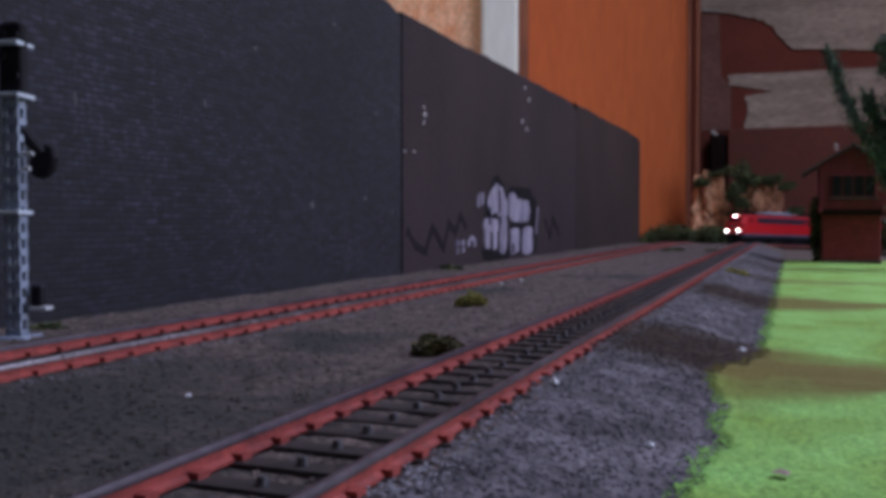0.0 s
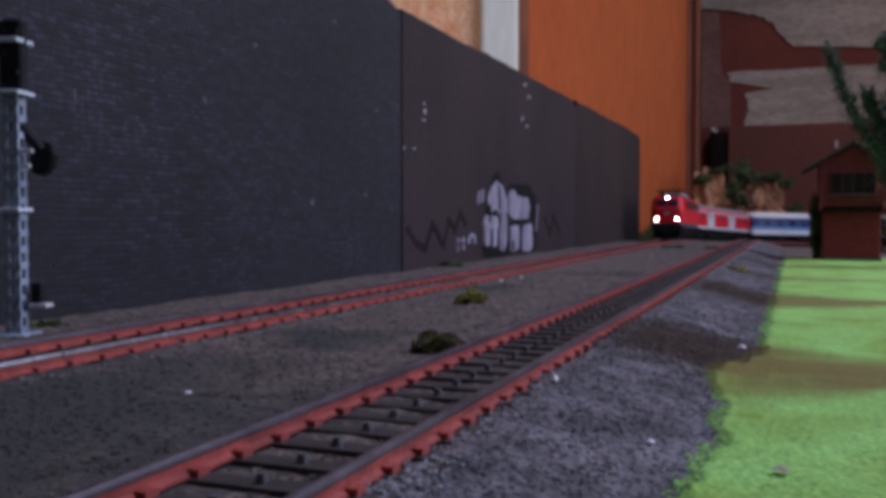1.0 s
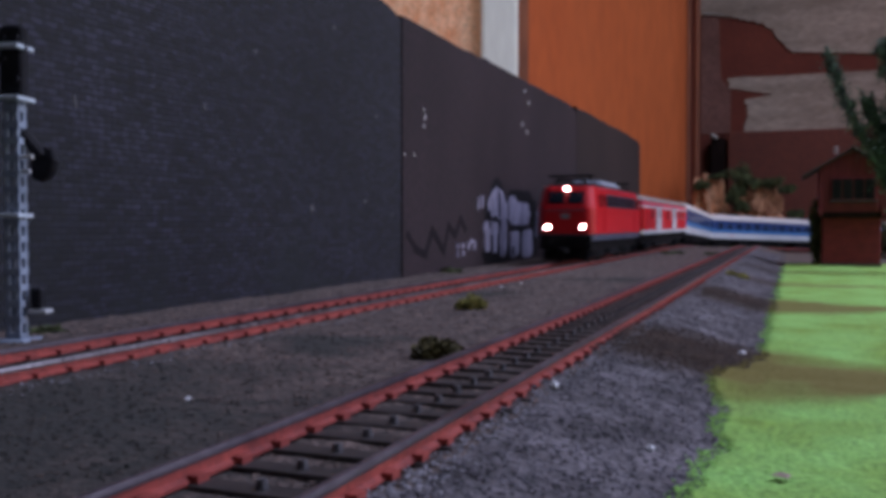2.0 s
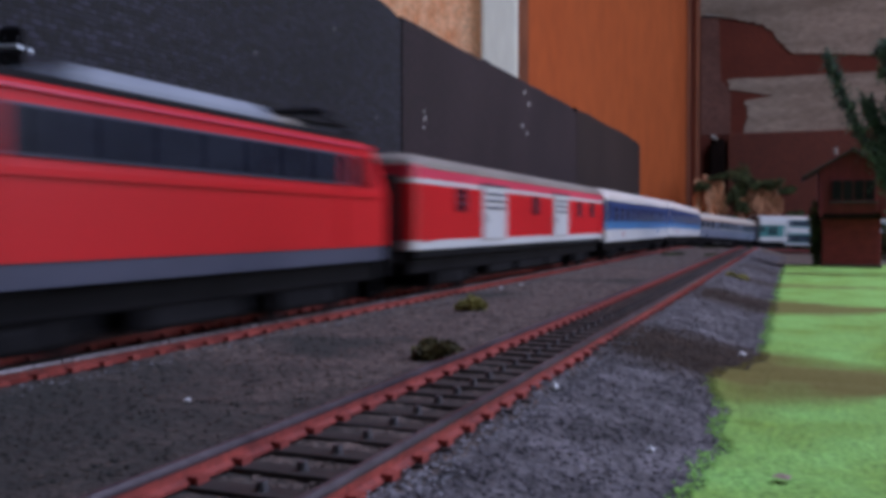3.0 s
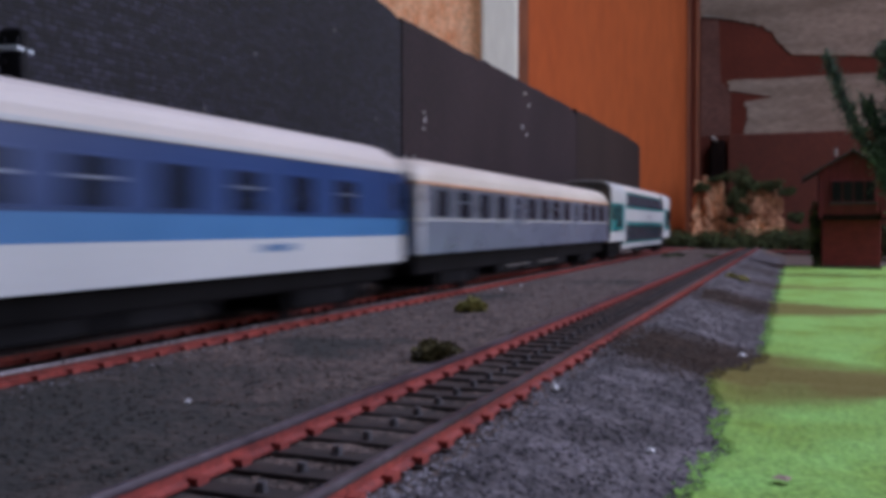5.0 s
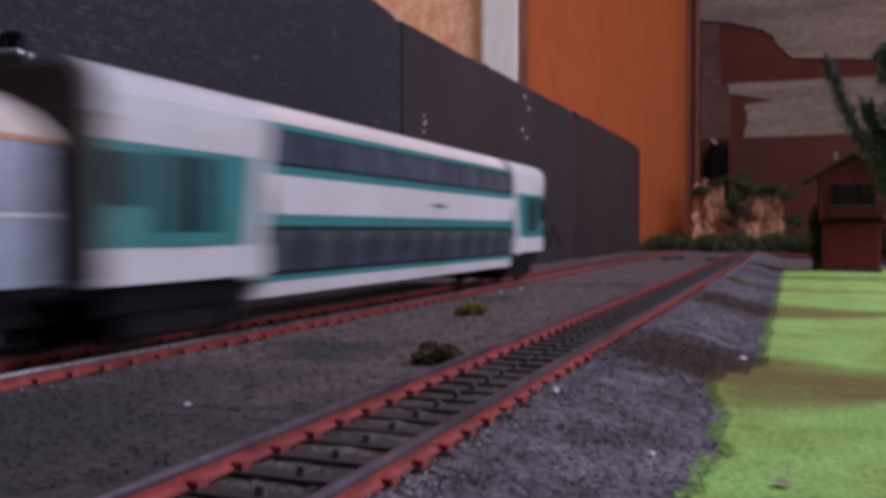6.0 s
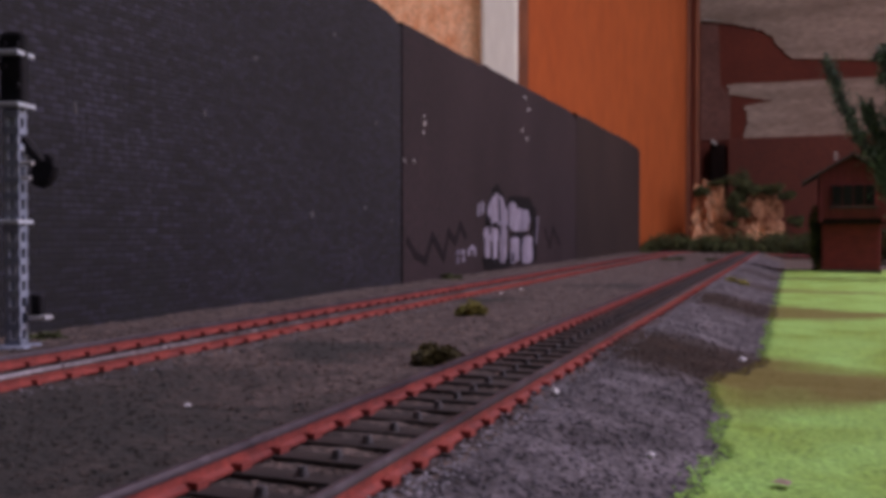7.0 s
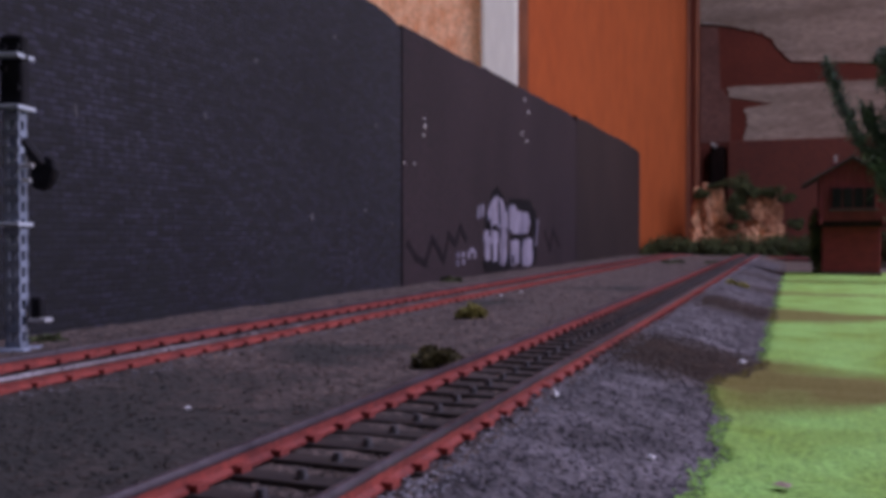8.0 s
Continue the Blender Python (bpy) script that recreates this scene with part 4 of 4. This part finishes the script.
def running_gear(e, l, pivot, low=.0155, tank=True):
    part("underframe", box(-.0135, -l / 2 + .004, .0100, .0135, l / 2 - .004, low + .002, bevel=.0008), BLACK, e, "black underframe")
    for y in (-pivot, pivot):
        b = part("bogie", box(-.0125, y - .019, .0052, .0125, y + .019, .0118, bevel=.001), BLACK, e, "black bogie")
        for dy in (-.0143, .0143):
            for sx in (-1, 1):
                part("wheel", rod((sx * .0072, y + dy, .0082), (sx * .0092, y + dy, .0082), .0054, .0054, 18), SIGNALBLACK, b)
            part("axle_box", box(-.0138, y + dy - .002, .0062, .0138, y + dy + .002, .0100, bevel=.0005), BLACK, b)
        part("spring", box(-.0134, y - .004, .0055, .0134, y + .004, .0095, bevel=.0008), BLACK, b)
    if tank:
        for y, w in ((-.045, .016), (.0, .022), (.04, .014)):
            part("equipment_box", box(-.013, y - w, .0068, .013, y + w, .0108, bevel=.0008), BLACK, e)
    for s in (-1, 1):
        for x in (-.0098, .0098):
            part("buffer", rod((x, s * (l / 2 - .002), .0150), (x, s * (l / 2 + .0035), .0150), .0016, .0024, 10), BLACK, e)
        part("coupling", box(-.002, min(s * (l / 2 - .004), s * (l / 2 + .007)), .0085, .002, max(s * (l / 2 - .004), s * (l / 2 + .007)), .0115, bevel=.0005), BLACK, e)


def gangway(e, l, top):
    for s in (-1, 1):
        part("gangway", box(-.0115, min(s * l / 2, s * (l / 2 + .003)), .0165, .0115, max(s * l / 2, s * (l / 2 + .003)), top, bevel=.001), BLACK, e, "black rubber gangway")


def bands(e, l, rows, r=.003):
    """The body shell as stacked painted bands of (name, low, high, material, shrink)."""
    return [part(n, prism(rounded(W - 2 * k, l - 2 * k, r), ((a, 0, 0), (b, 0, 0))), m, e) for n, a, b, m, k in rows]


def letters(e, y, z, n, h, m, side=1):
    for i in range(n):
        x = side * W / 2
        part("lettering_bar", box(x - .0001, y + i * h * .9, z, x + .00015, y + i * h * .9 + h * .55, z + h), m, e)


def engine(ln):
    e = thing("electric_locomotive", "bright red model electric locomotive with lit headlamps", "locomotive")
    l = .168
    y0 = -ln / 2 + l / 2
    hold = Matrix.Translation((0, y0, 0))
    out = rounded(W, l, .006, 8)
    nose = ((.0195, 0, 0), (.0335, 0, 0), (.0350, .0002, .0004), (.0458, .0018, .0052), (.0466, .0026, .0062))

    def put(name, bm, m, label="", parent=e, smooth=False):
        bmesh.ops.transform(bm, matrix=hold, verts=bm.verts)
        return part(name, bm, m, parent, label, smooth)

    body = put("body", prism(out, nose), TRAINRED, "bright red body")
    put("frame_skirt", prism(rounded(W - .0006, l - .001, .006, 8), ((.0156, 0, 0), (.0195, 0, 0))), SOLEBAR, "grey frame skirt")
    put("roof", vault(W - .007, l - .016, .0462, .0030, .012), BLACK, "black roof")
    put("roof_hood", prism([(-.0100, -.030), (.0100, -.030), (.0100, .034), (-.0100, .034)], ((.0470, 0, 0), (.0500, .0004, .0020), (.0522, .0022, .0050))), HOODGREY, "silver-grey roof hood with sloping ends")
    put("roof_hood", box(-.008, .036, .048, .008, .052, .0508, bevel=.001), TRAINGREY)
    for yy in (-.058, .060):
        pan = put("pantograph", rod((-.008, yy - .013, .0505), (.008, yy - .013, .0505), .0006, .0006, 6), BLACK, "folded black pantograph")
        for sx in (-1, 1):
            put("lower_arm", rod((sx * .008, yy - .013, .0505), (sx * .006, yy + .016, .0518), .0006, .0005, 6), BLACK, parent=pan)
            put("upper_arm", rod((sx * .006, yy + .016, .0518), (sx * .010, yy - .010, .0528), .0005, .0005, 6), BLACK, parent=pan)
        for dy in (-.012, -.008):
            put("contact_strip", rod((-.013, yy + dy, .0530), (.013, yy + dy, .0530), .0006, .0006, 6), BLACK, parent=pan)
        for sx in (-1, 1):
            for dy in (-.012, .014):
                put("insulator", rod((sx * .008, yy + dy, .0475), (sx * .008, yy + dy, .0506), .0012, .0010, 8), BLACK)
    x = W / 2
    for sx in (-1, 1):
        a, b = sorted((sx * (x - .0003), sx * (x + .0003)))
        fr = put("machine_room_window", box(a, -.053, .0350, b, .060, .0428, bevel=.0002), SOLEBAR, "long dark band of machine-room windows")
        a, b = sorted((sx * x, sx * (x + .00042)))
        for i in range(8):
            yy = -.0522 + i * .0140
            put("pane", box(a, yy, .0356, b, yy + .0128, .0422), GLASS, parent=fr)
        for s in (-1, 1):
            ya, yb = sorted((s * .0615, s * .0700))
            cw = put("cab_side_window", box(a, ya, .0350, b, yb, .0426, bevel=.0001), CABGLASS, "dim red-tinted cab side window")
            ya, yb = sorted((s * .0530, s * .0600))
            put("cab_door", box(a, ya + .0045 * (s < 0), .0205, b, yb - .0045 * (s > 0), .0430, bevel=.0001), TRAINRED)
        put("waist_rail", box(min(a, sx * (x + .0005)), -.074, .0322, max(b, sx * (x + .0005)), .074, .0327), TRAINRED)
        put("rain_gutter", box(*sorted((sx * (x - .0022), sx * (x - .0010)))[:1], -.070, .0450, sorted((sx * (x - .0022), sx * (x - .0010)))[1], .070, .0456), PINKSHEEN)
    lean = math.degrees(math.atan2(.0048, .0108))
    for s in (-1, 1):
        turn = 0 if s < 0 else 180
        face = pose(0, 0, 0, 0, 0, turn) @ Matrix.Translation((0, -l / 2 + .0024, .0400)) @ pose(0, 0, 0, -lean, 0, 0)
        for sx in (-1, 1):
            xa, xb = sorted((sx * .0008, sx * .0104))
            put("windscreen", box(xa, -.0005, -.0036, xb, .0006, .0038, bevel=.0003, m=face), GLASS, "dark raked windscreen")
        flat = pose(0, 0, 0, 0, 0, turn)
        for sx in (-1, 1):
            lamp = put("headlamp", rod(flat @ Vector((sx * .0100, -l / 2 + .001, .0234)), flat @ Vector((sx * .0100, -l / 2 - .0008, .0234)), .0017, .0016, 14), CHROME, "round headlamp in a metal rim")
            put("lens", rod(flat @ Vector((sx * .0100, -l / 2 - .0004, .0234)), flat @ Vector((sx * .0100, -l / 2 - .0012, .0234)), .0011, .0009, 14), LAMPGLOW if s < 0 else TRAINWHITE, "glowing white lens" if s < 0 else "", lamp)
        top = put("top_lamp", rod(flat @ Vector((0, -l / 2 + .008, .0452)), flat @ Vector((0, -l / 2 + .0032, .0452)), .0017, .0016, 14), TRAINRED, "top headlamp housing")
        put("lens", rod(flat @ Vector((0, -l / 2 + .004, .0452)), flat @ Vector((0, -l / 2 + .0026, .0452)), .0009, .0008, 14), LAMPGLOW if s < 0 else TRAINWHITE, "glowing white lens" if s < 0 else "", top)
        put("buffer_beam", box(-.0150, -.0015, .0105, .0150, .0015, .0185, bevel=.0006, m=flat @ Matrix.Translation((0, -l / 2 + .0015, 0))), BLACK, "black buffer beam")
        put("plough", box(-.0135, -.001, .0045, .0135, .001, .0100, bevel=.0006, m=flat @ Matrix.Translation((0, -l / 2 + .004, 0))), BLACK)
        put("emblem_bar", box(-.0022, -.0002, -.0014, .0022, .0002, .0014, m=flat @ Matrix.Translation((0, -l / 2 - .0001, .0295))), HOODGREY)
        put("handrail", rod(flat @ Vector((-.011, -l / 2 - .0006, .0328)), flat @ Vector((.011, -l / 2 - .0006, .0328)), .0003, .0003, 6), SOLEBAR)
    running_gear(e, l, .048, .0150, False)
    for o in [o for o in e.children if o.name.split(".")[0] in ("underframe", "bogie", "buffer", "coupling")]:
        o.location.y = y0
    put("transformer_tank", box(-.0130, -.017, .0058, .0130, .017, .0125, bevel=.001), BLACK)
    return e


def baggage_car(ln):
    l = ln - .012
    e = thing("baggage_car", "red baggage car with pale sliding doors and grey roof", "railway car")
    bands(e, l, (("lower_stripe", .0176, .0204, TRAINWHITE, 0), ("red_side", .0204, .0376, TRAINRED, .0), ("white_line", .0376, .0391, TRAINWHITE, 0), ("cornice", .0391, .0432, PINKSHEEN, .0002)))
    part("roof", vault(W, l - .001, .0425, .0048, .010, .7), TRAINGREY, e, "warm grey arched roof", smooth=False)
    part("solebar", box(-.0160, -l / 2 + .002, .0150, .0160, l / 2 - .002, .0178, bevel=.0005), BLACK, e)
    f = -ln / 2
    for y in (.046, .140, .226, .2575):
        side_window(e, f + y, .0296, .0372, .0095, TRAINRED, bars=2)
    for y0, y1 in ((.068, .096), (.1715, .1995)):
        for sx in (-1, 1):
            a, b = sorted((sx * (W / 2 - .0003), sx * (W / 2 + .0006)))
            dr = part("sliding_door", box(a, f + y0, .0200, b, f + y1, .0392, bevel=.0002), TRAINWHITE, e, "pale grey sliding door")
            a, b = sorted((sx * W / 2, sx * (W / 2 + .0009)))
            for zz in (.0310, .0335, .0360):
                part("louvre", box(a, f + y0 + .003, zz, b, f + y1 - .003, zz + .0008), SOLEBAR, dr)
            part("door_track", box(a, f + y0 - .002, .0392, b, f + y1 + .002, .0399), SOLEBAR, dr)
            part("handle", box(a, f + y0 + .002, .0255, b, f + y0 + .0028, .0290), SOLEBAR, dr)
    for sx in (-1, 1):
        a, b = sorted((sx * (W / 2 - .0003), sx * (W / 2 + .0003)))
        for yy in (f + .010, -f - .021):
            part("end_door", box(a, yy, .0200, b, yy + .010, .0375, bevel=.0002), TRAINRED, e)
    gangway(e, l, .040)
    running_gear(e, l, .098, .0155)
    return e


def express_coach(ln):
    l = ln - .013
    e = thing("express_coach", "blue and pale grey express coach with a cream roof", "railway coach", group="blue express coaches")
    bands(e, l, (("lower_panel", .0150, .0224, TRAINWHITE, 0), ("belt_stripe", .0224, .0272, MIDBLUE, 0), ("window_band", .0272, .0403, DARKBLUE, 0)))
    part("roof", vault(W + .0004, l, .0400, .0080, .012, .72), ROOFWHITE, e, "cream-white arched roof")
    part("rain_strip", prism(rounded(W + .0006, l, .003), ((.0401, 0, 0), (.0410, 0, 0))), TRAINWHITE, e)
    f = -ln / 2
    for i in range(11):
        side_window(e, f + .0335 + .0220 * i, .0282, .0362, .0098, DARKBLUE, sash=(i % 5 in (0, 1, 3)))
    for sx in (-1, 1):
        a, b = sorted((sx * (W / 2 - .0003), sx * (W / 2 + .0003)))
        for yy in (f + .0085, -f - .0185):
            d = part("entrance_door", box(a, yy, .0274, b, yy + .010, .0396, bevel=.0003), DARKBLUE, e, "dark blue entrance door")
            a2, b2 = sorted((sx * W / 2, sx * (W / 2 + .0004)))
            part("door_pane", box(a2, yy + .003, .0295, b2, yy + .007, .0372, bevel=.0002), GLASS, d)
    letters(e, f + .215, .0196, 9, .0017, MIDBLUE)
    for sx in (-1, 1):
        a, b = sorted((sx * (W / 2 - .0003), sx * (W / 2 + .0003)))
        part("emblem_bar", box(a, f + .0560, .0178, b, f + .0630, .0206, bevel=.0001), EMBLEM, e, "faded reddish emblem panel")
    for k in range(4):
        part("roof_vent", box(-.003, f + .05 + .065 * k, .0474, .003, f + .060 + .065 * k, .0487, bevel=.0006), ROOFWHITE, e)
    gangway(e, l, .041)
    running_gear(e, l, .104, .0140)
    return e


def silver_coach(ln):
    l = ln - .010
    e = thing("silver_coach", "silver-grey passenger coach with a cream-brown roof", "railway coach")
    bands(e, l, (("lower_panel", .0165, .0272, SILVERGREY2, 0), ("window_band", .0272, .0378, SILVERGREY, 0)))
    part("belt_line", prism(rounded(W + .0003, l + .0003, .003), ((.0268, 0, 0), (.0274, 0, 0))), TRAINWHITE, e)
    part("roof_line", prism(rounded(W + .0006, l, .003), ((.0378, 0, 0), (.0387, 0, 0))), ORANGELINE, e, "thin orange line under the roof")
    part("roof", vault(W + .0004, l, .0385, .0082, .014, .72), SILVERROOF, e, "tarnished cream-grey arched roof")
    f = -ln / 2
    for i in range(13):
        if i in (4, 9):
            for sx in (-1, 1):
                a, b = sorted((sx * (W / 2 - .0003), sx * (W / 2 + .0003)))
                part("double_door", box(a, f + .0225 + .0213 * i - .006, .0175, b, f + .0225 + .0213 * i + .006, .0372, bevel=.0003), SILVERGREY2, e)
        side_window(e, f + .0225 + .0213 * i, .0280, .0365, .0070 if i in (4, 9) else .0122, SILVERGREY, sash=(i % 3 == 1))
    letters(e, f + .21, .0225, 10, .0011, TRAINWHITE)
    gangway(e, l, .039)
    running_gear(e, l, .105, .0155)
    for y in (-.03, .02):
        for sx in (-1, 1):
            a, b = sorted((sx * .0128, sx * .0136))
            part("truss_bar", box(a, y - .02, .0088, b, y + .012, .0096), CHROME, e)
    return e


def double_deck_coach(ln):
    l = ln - .010
    e = thing("double_deck_coach", "white and turquoise double-deck coach with two window rows", "railway coach")
    c = .184

    def end_of(bm, s):
        """Keeps the part of the shell beyond the middle section."""
        cut = bmesh.ops.bisect_plane(bm, geom=bm.verts[:] + bm.edges[:] + bm.faces[:], plane_co=(0, s * (c / 2 - .001), 0), plane_no=(0, s, 0), clear_inner=True)
        bmesh.ops.edgeloop_fill(bm, edges=[g for g in cut["geom_cut"] if isinstance(g, bmesh.types.BMEdge)])
        return bm

    for s in (-1, 1):
        for n, a, b, m in (("end_lower_panel", .0156, .0218, DDWHITE), ("end_green_band", .0218, .0398, TEAL), ("end_upper_panel", .0398, .0440, DDWHITE)):
            part(n, end_of(prism(rounded(W, l, .004), ((a, 0, 0), (b, 0, 0))), s), m, e)
        part("end_roof", end_of(vault(W, l, .0438, .0100, .0012, .6), s), DDWHITE, e, "pale rounded roof")
        bm = bmesh.new()
        arch = [(-W / 2 + .0012, .0170), (W / 2 - .0012, .0170)] + [(math.copysign(abs(math.cos(q)) ** .55, math.cos(q)) * (W / 2 - .0008), .0436 + .0092 * math.sin(q) ** .6) for q in [math.pi * i / 14 for i in range(15)]]
        near, off = [[bm.verts.new((x, s * (l / 2 + d), z)) for x, z in arch] for d in (-.002, .0009)]
        bm.faces.new(near)
        bm.faces.new(off)
        for i in range(len(arch)):
            bm.faces.new((near[i], near[(i + 1) % len(arch)], off[(i + 1) % len(arch)], off[i]))
        # The dark colour carries the shade of this unlit end face.
        part("end_wall", bm, ENDSHADE, e, "brown-grey end wall with its shade painted in")
    Wc = W + .0012
    rows = (("skirt", .0104, .0136, DDWHITE, 0), ("lower_teal_line", .0136, .0150, TEAL, 0), ("lower_window_band", .0150, .0258, BLACK, 0), ("upper_teal_line", .0258, .0284, TEAL, 0),
            ("middle_panel", .0284, .0368, DDWHITE, 0), ("upper_sill_line", .0368, .0388, TEAL, 0), ("upper_window_band", .0388, .0472, BLACK, 0), ("eaves_line", .0472, .0490, TEAL, 0))
    for n, a, b, m, k in rows:
        # the raised middle section leans in a little towards the roof, its ends slope like the deck stairs
        slant = .0030 if a < .02 else .0
        tuck = [max(0, .0258 - z) * .13 + max(0, z - .0388) * .275 for z in (a, b)]
        ext = [-.0034 * max(0, 1 - abs(z - .0290) / .0100) for z in (a, b)]
        part(n, prism(rounded(Wc, c + slant, .002), ((a, tuck[0], 0 if slant else tuck[0] * .85 * (a > .03) + ext[0]), (b, tuck[1], slant / 2 if slant else tuck[1] * .85 * (a > .03) + ext[1]))), m, e)
    part("middle_roof", vault(Wc - .0050, c - .004, .0486, .0054, .006, .8), ROOFWHITE, e, "cream roof of the middle section")
    for sx in (-1, 1):
        for i in range(10):
            y = -c / 2 + .0085 + .0185 * i * .985
            for z0, z1, t in ((.0394, .0469, 15.4), (.0158, .0250, -7.4)):
                a, b = sorted((sx * (Wc / 2 - .0008), sx * (Wc / 2 + .0003)))
                mm = Matrix.Translation((sx * (Wc / 2 - (.0002 if t > 0 else .0013)), 0, z0)) @ pose(0, 0, 0, 0, -sx * t, 0) @ Matrix.Translation((-sx * Wc / 2, 0, -z0))
                part("upper_window" if t > 0 else "lower_window", box(a, y - .0075, z0, b, y + .0073, z1, bevel=.0003, m=mm), DECKGLASS, e)
        a, b = sorted((sx * (Wc / 2 - .0003), sx * (Wc / 2 + .0003)))
        part("emblem_bar", box(a, .004, .0318, b, .013, .0330), SOLEBAR, e)
        for s in (-1, 1):
            a, b = sorted((sx * (W / 2 - .0003), sx * (W / 2 + .0004)))
            # sloping white frame beside the middle section
            fr = Matrix.Translation((0, s * (c / 2 + .0026), .0300)) @ pose(0, 0, 0, s * 9, 0, 0)
            part("slanted_frame", box(a, -.0026, -.0155, b + .0001, .0026, .0175, bevel=.0003, m=fr), DDWHITE, e)
            yd = s * (c / 2 + .026)
            d = part("entrance_door", box(a, yd - .009, .0219, b, yd + .009, .0393, bevel=.0003), TEAL, e, "turquoise double entrance door")
            a2, b2 = sorted((sx * W / 2, sx * (W / 2 + .0006)))
            for k in (-.0045, .0045):
                part("door_pane", box(a2, yd + k - .0032, .0245, b2, yd + k + .0032, .0385, bevel=.0002), GLASS, d)
            part("end_window", box(a2, s * (c / 2 + .0425) - .003, .0290, b2, s * (c / 2 + .0425) + .003, .0380, bevel=.0003), GLASS, e)
    gangway(e, l, .038)
    running_gear(e, l, .112, .0158, False)
    return e


CARS = []
behind = 0.0
for build, ln, pv in ((engine, .178, .048), (baggage_car, .298, .098), (express_coach, .298, .104), (None, .297, .104), (silver_coach, .309, .105), (double_deck_coach, .291, .112)):
    car = build(ln) if build else copy_thing(CARS[-1][0], pose(0, 0, 0))
    CARS.append((car, behind + ln / 2, pv))
    behind += ln


# ---- tracks ----
def rail_run(name, off, tx, profile, m, parent, label=""):
    """One length of rail swept along the track."""
    ss = [-2.5, -1.0, 0, .3, .6, .9] + [.95 + .03 * i for i in range(70)]
    bm = bmesh.new()
    rows = []
    for s in ss:
        p, q = track(s - .004, tx), track(s + .004, tx)
        d = (q - p).normalized()
        nn = Vector((d.y, -d.x, 0))
        c = track(s, tx)
        rows.append([bm.verts.new(c + nn * (off + x) + Vector((0, 0, z))) for x, z in profile])
    k = len(profile)
    for a, b in zip(rows, rows[1:]):
        for j in range(k):
            bm.faces.new((a[j], a[(j + 1) % k], b[(j + 1) % k], b[j]))
    bm.faces.new(rows[0])
    bm.faces.new(rows[-1])
    return part(name, bm, m, parent, label)


WEB = [(-.0011, .0006), (.0011, .0006), (.0011, .0009), (.0004, .0012), (.0004, .0022), (-.0004, .0022), (-.0004, .0012), (-.0011, .0009)]
HEAD = [(-.0006, .0022), (.0006, .0022), (.0006, .00255), (.00052, .00278), (.00036, .00293), (.00014, .0030), (-.00014, .0030), (-.00036, .00293), (-.00052, .00278), (-.0006, .00255)]
SPACING = .00743


def sleeper_mesh():
    bm = box(-.0115, -.0016, -.0012, .0115, .0016, .00066, bevel=.00015)
    for f in bm.faces:
        f.tag = True
    for x in (-.0083, .0083):
        for dx in (-.0013, .0013):
            box(x + dx - .0006, -.0009, .0005, x + dx + .0006, .0009, .0014, bm=bm)
    for f in bm.faces:
        if not f.tag:
            f.material_index, f.tag = 1, True
    rod((0, 0, .0005), (0, 0, .0016), .0007, .0005, 8, bm)
    for f in bm.faces:
        if not f.tag:
            f.material_index = 2
    me = bpy.data.meshes.new("sleeper")
    bm.to_mesh(me)
    bm.free()
    for m in (SLEEPER, RUST, STUD):
        me.materials.append(m)
    return me


SLEEPER_MESH = sleeper_mesh()


def lay_track(tx, label, first, last, seed, heads):
    e = thing("railway_track", label, "railway track", group="tracks")
    for off, head_m in zip((-.0083, .0083), heads):
        r = rail_run("rail", off, tx, WEB, RUST, e, "rust-red painted rail")
        rail_run("rail_head", off, tx, HEAD, head_m, r, "worn steel running surface")
    rg = random.Random(seed)
    n = int((first + 2.4) / SPACING)
    v0 = [tuple(v.co) for v in SLEEPER_MESH.vertices]
    f0 = [tuple(p.vertices) for p in SLEEPER_MESH.polygons]
    vs, fs, ms = [], [], []
    for i in range(-n, 330):
        s = first + i * SPACING
        p, q = track(s - .002, tx), track(s + .002, tx)
        m = pose(*track(s, tx), math.degrees(math.atan2((q - p).z, .004)), 0, math.degrees(math.atan2(-(q - p).x, (q - p).y)) + rg.uniform(-.4, .4))
        if first <= s < last:
            o = new("sleeper", SLEEPER_MESH)
            o.parent = e
            o.matrix_basis = m
        else:
            b = len(vs)
            vs += [m @ Vector(v) for v in v0]
            fs += [tuple(k + b for k in f) for f in f0]
            ms += [p.material_index for p in SLEEPER_MESH.polygons]
    ob = raw("distant_sleepers", [tuple(v) for v in vs], fs, SLEEPER, e)
    ob.data.materials.append(RUST)
    ob.data.materials.append(STUD)
    ob.data.polygons.foreach_set("material_index", ms)
    tagged(ob, kind="stuff")
    return e


lay_track(NEAR_X, "rust-red model track with dark sleepers and centre studs", .02, 1.4, 1, (RAILDULL, RAILDULL))
lay_track(FAR_X, "rust-red model track running beside the dark wall", .06, 1.45, 2, (RAILDULL, RAILTOP))


def motions():
    for ob, back, pv in CARS:
        rows = []
        for i in range(81):
            s = head(i / 10) + back
            p, q = track(s - pv), track(s + pv)
            d = q - p
            rows.append((i / 10, pose(*((p + q) / 2), math.degrees(math.atan2(d.z, math.hypot(d.x, d.y))), 0, math.degrees(math.atan2(-d.x, d.y)))))
        walk(ob, rows)


motions()
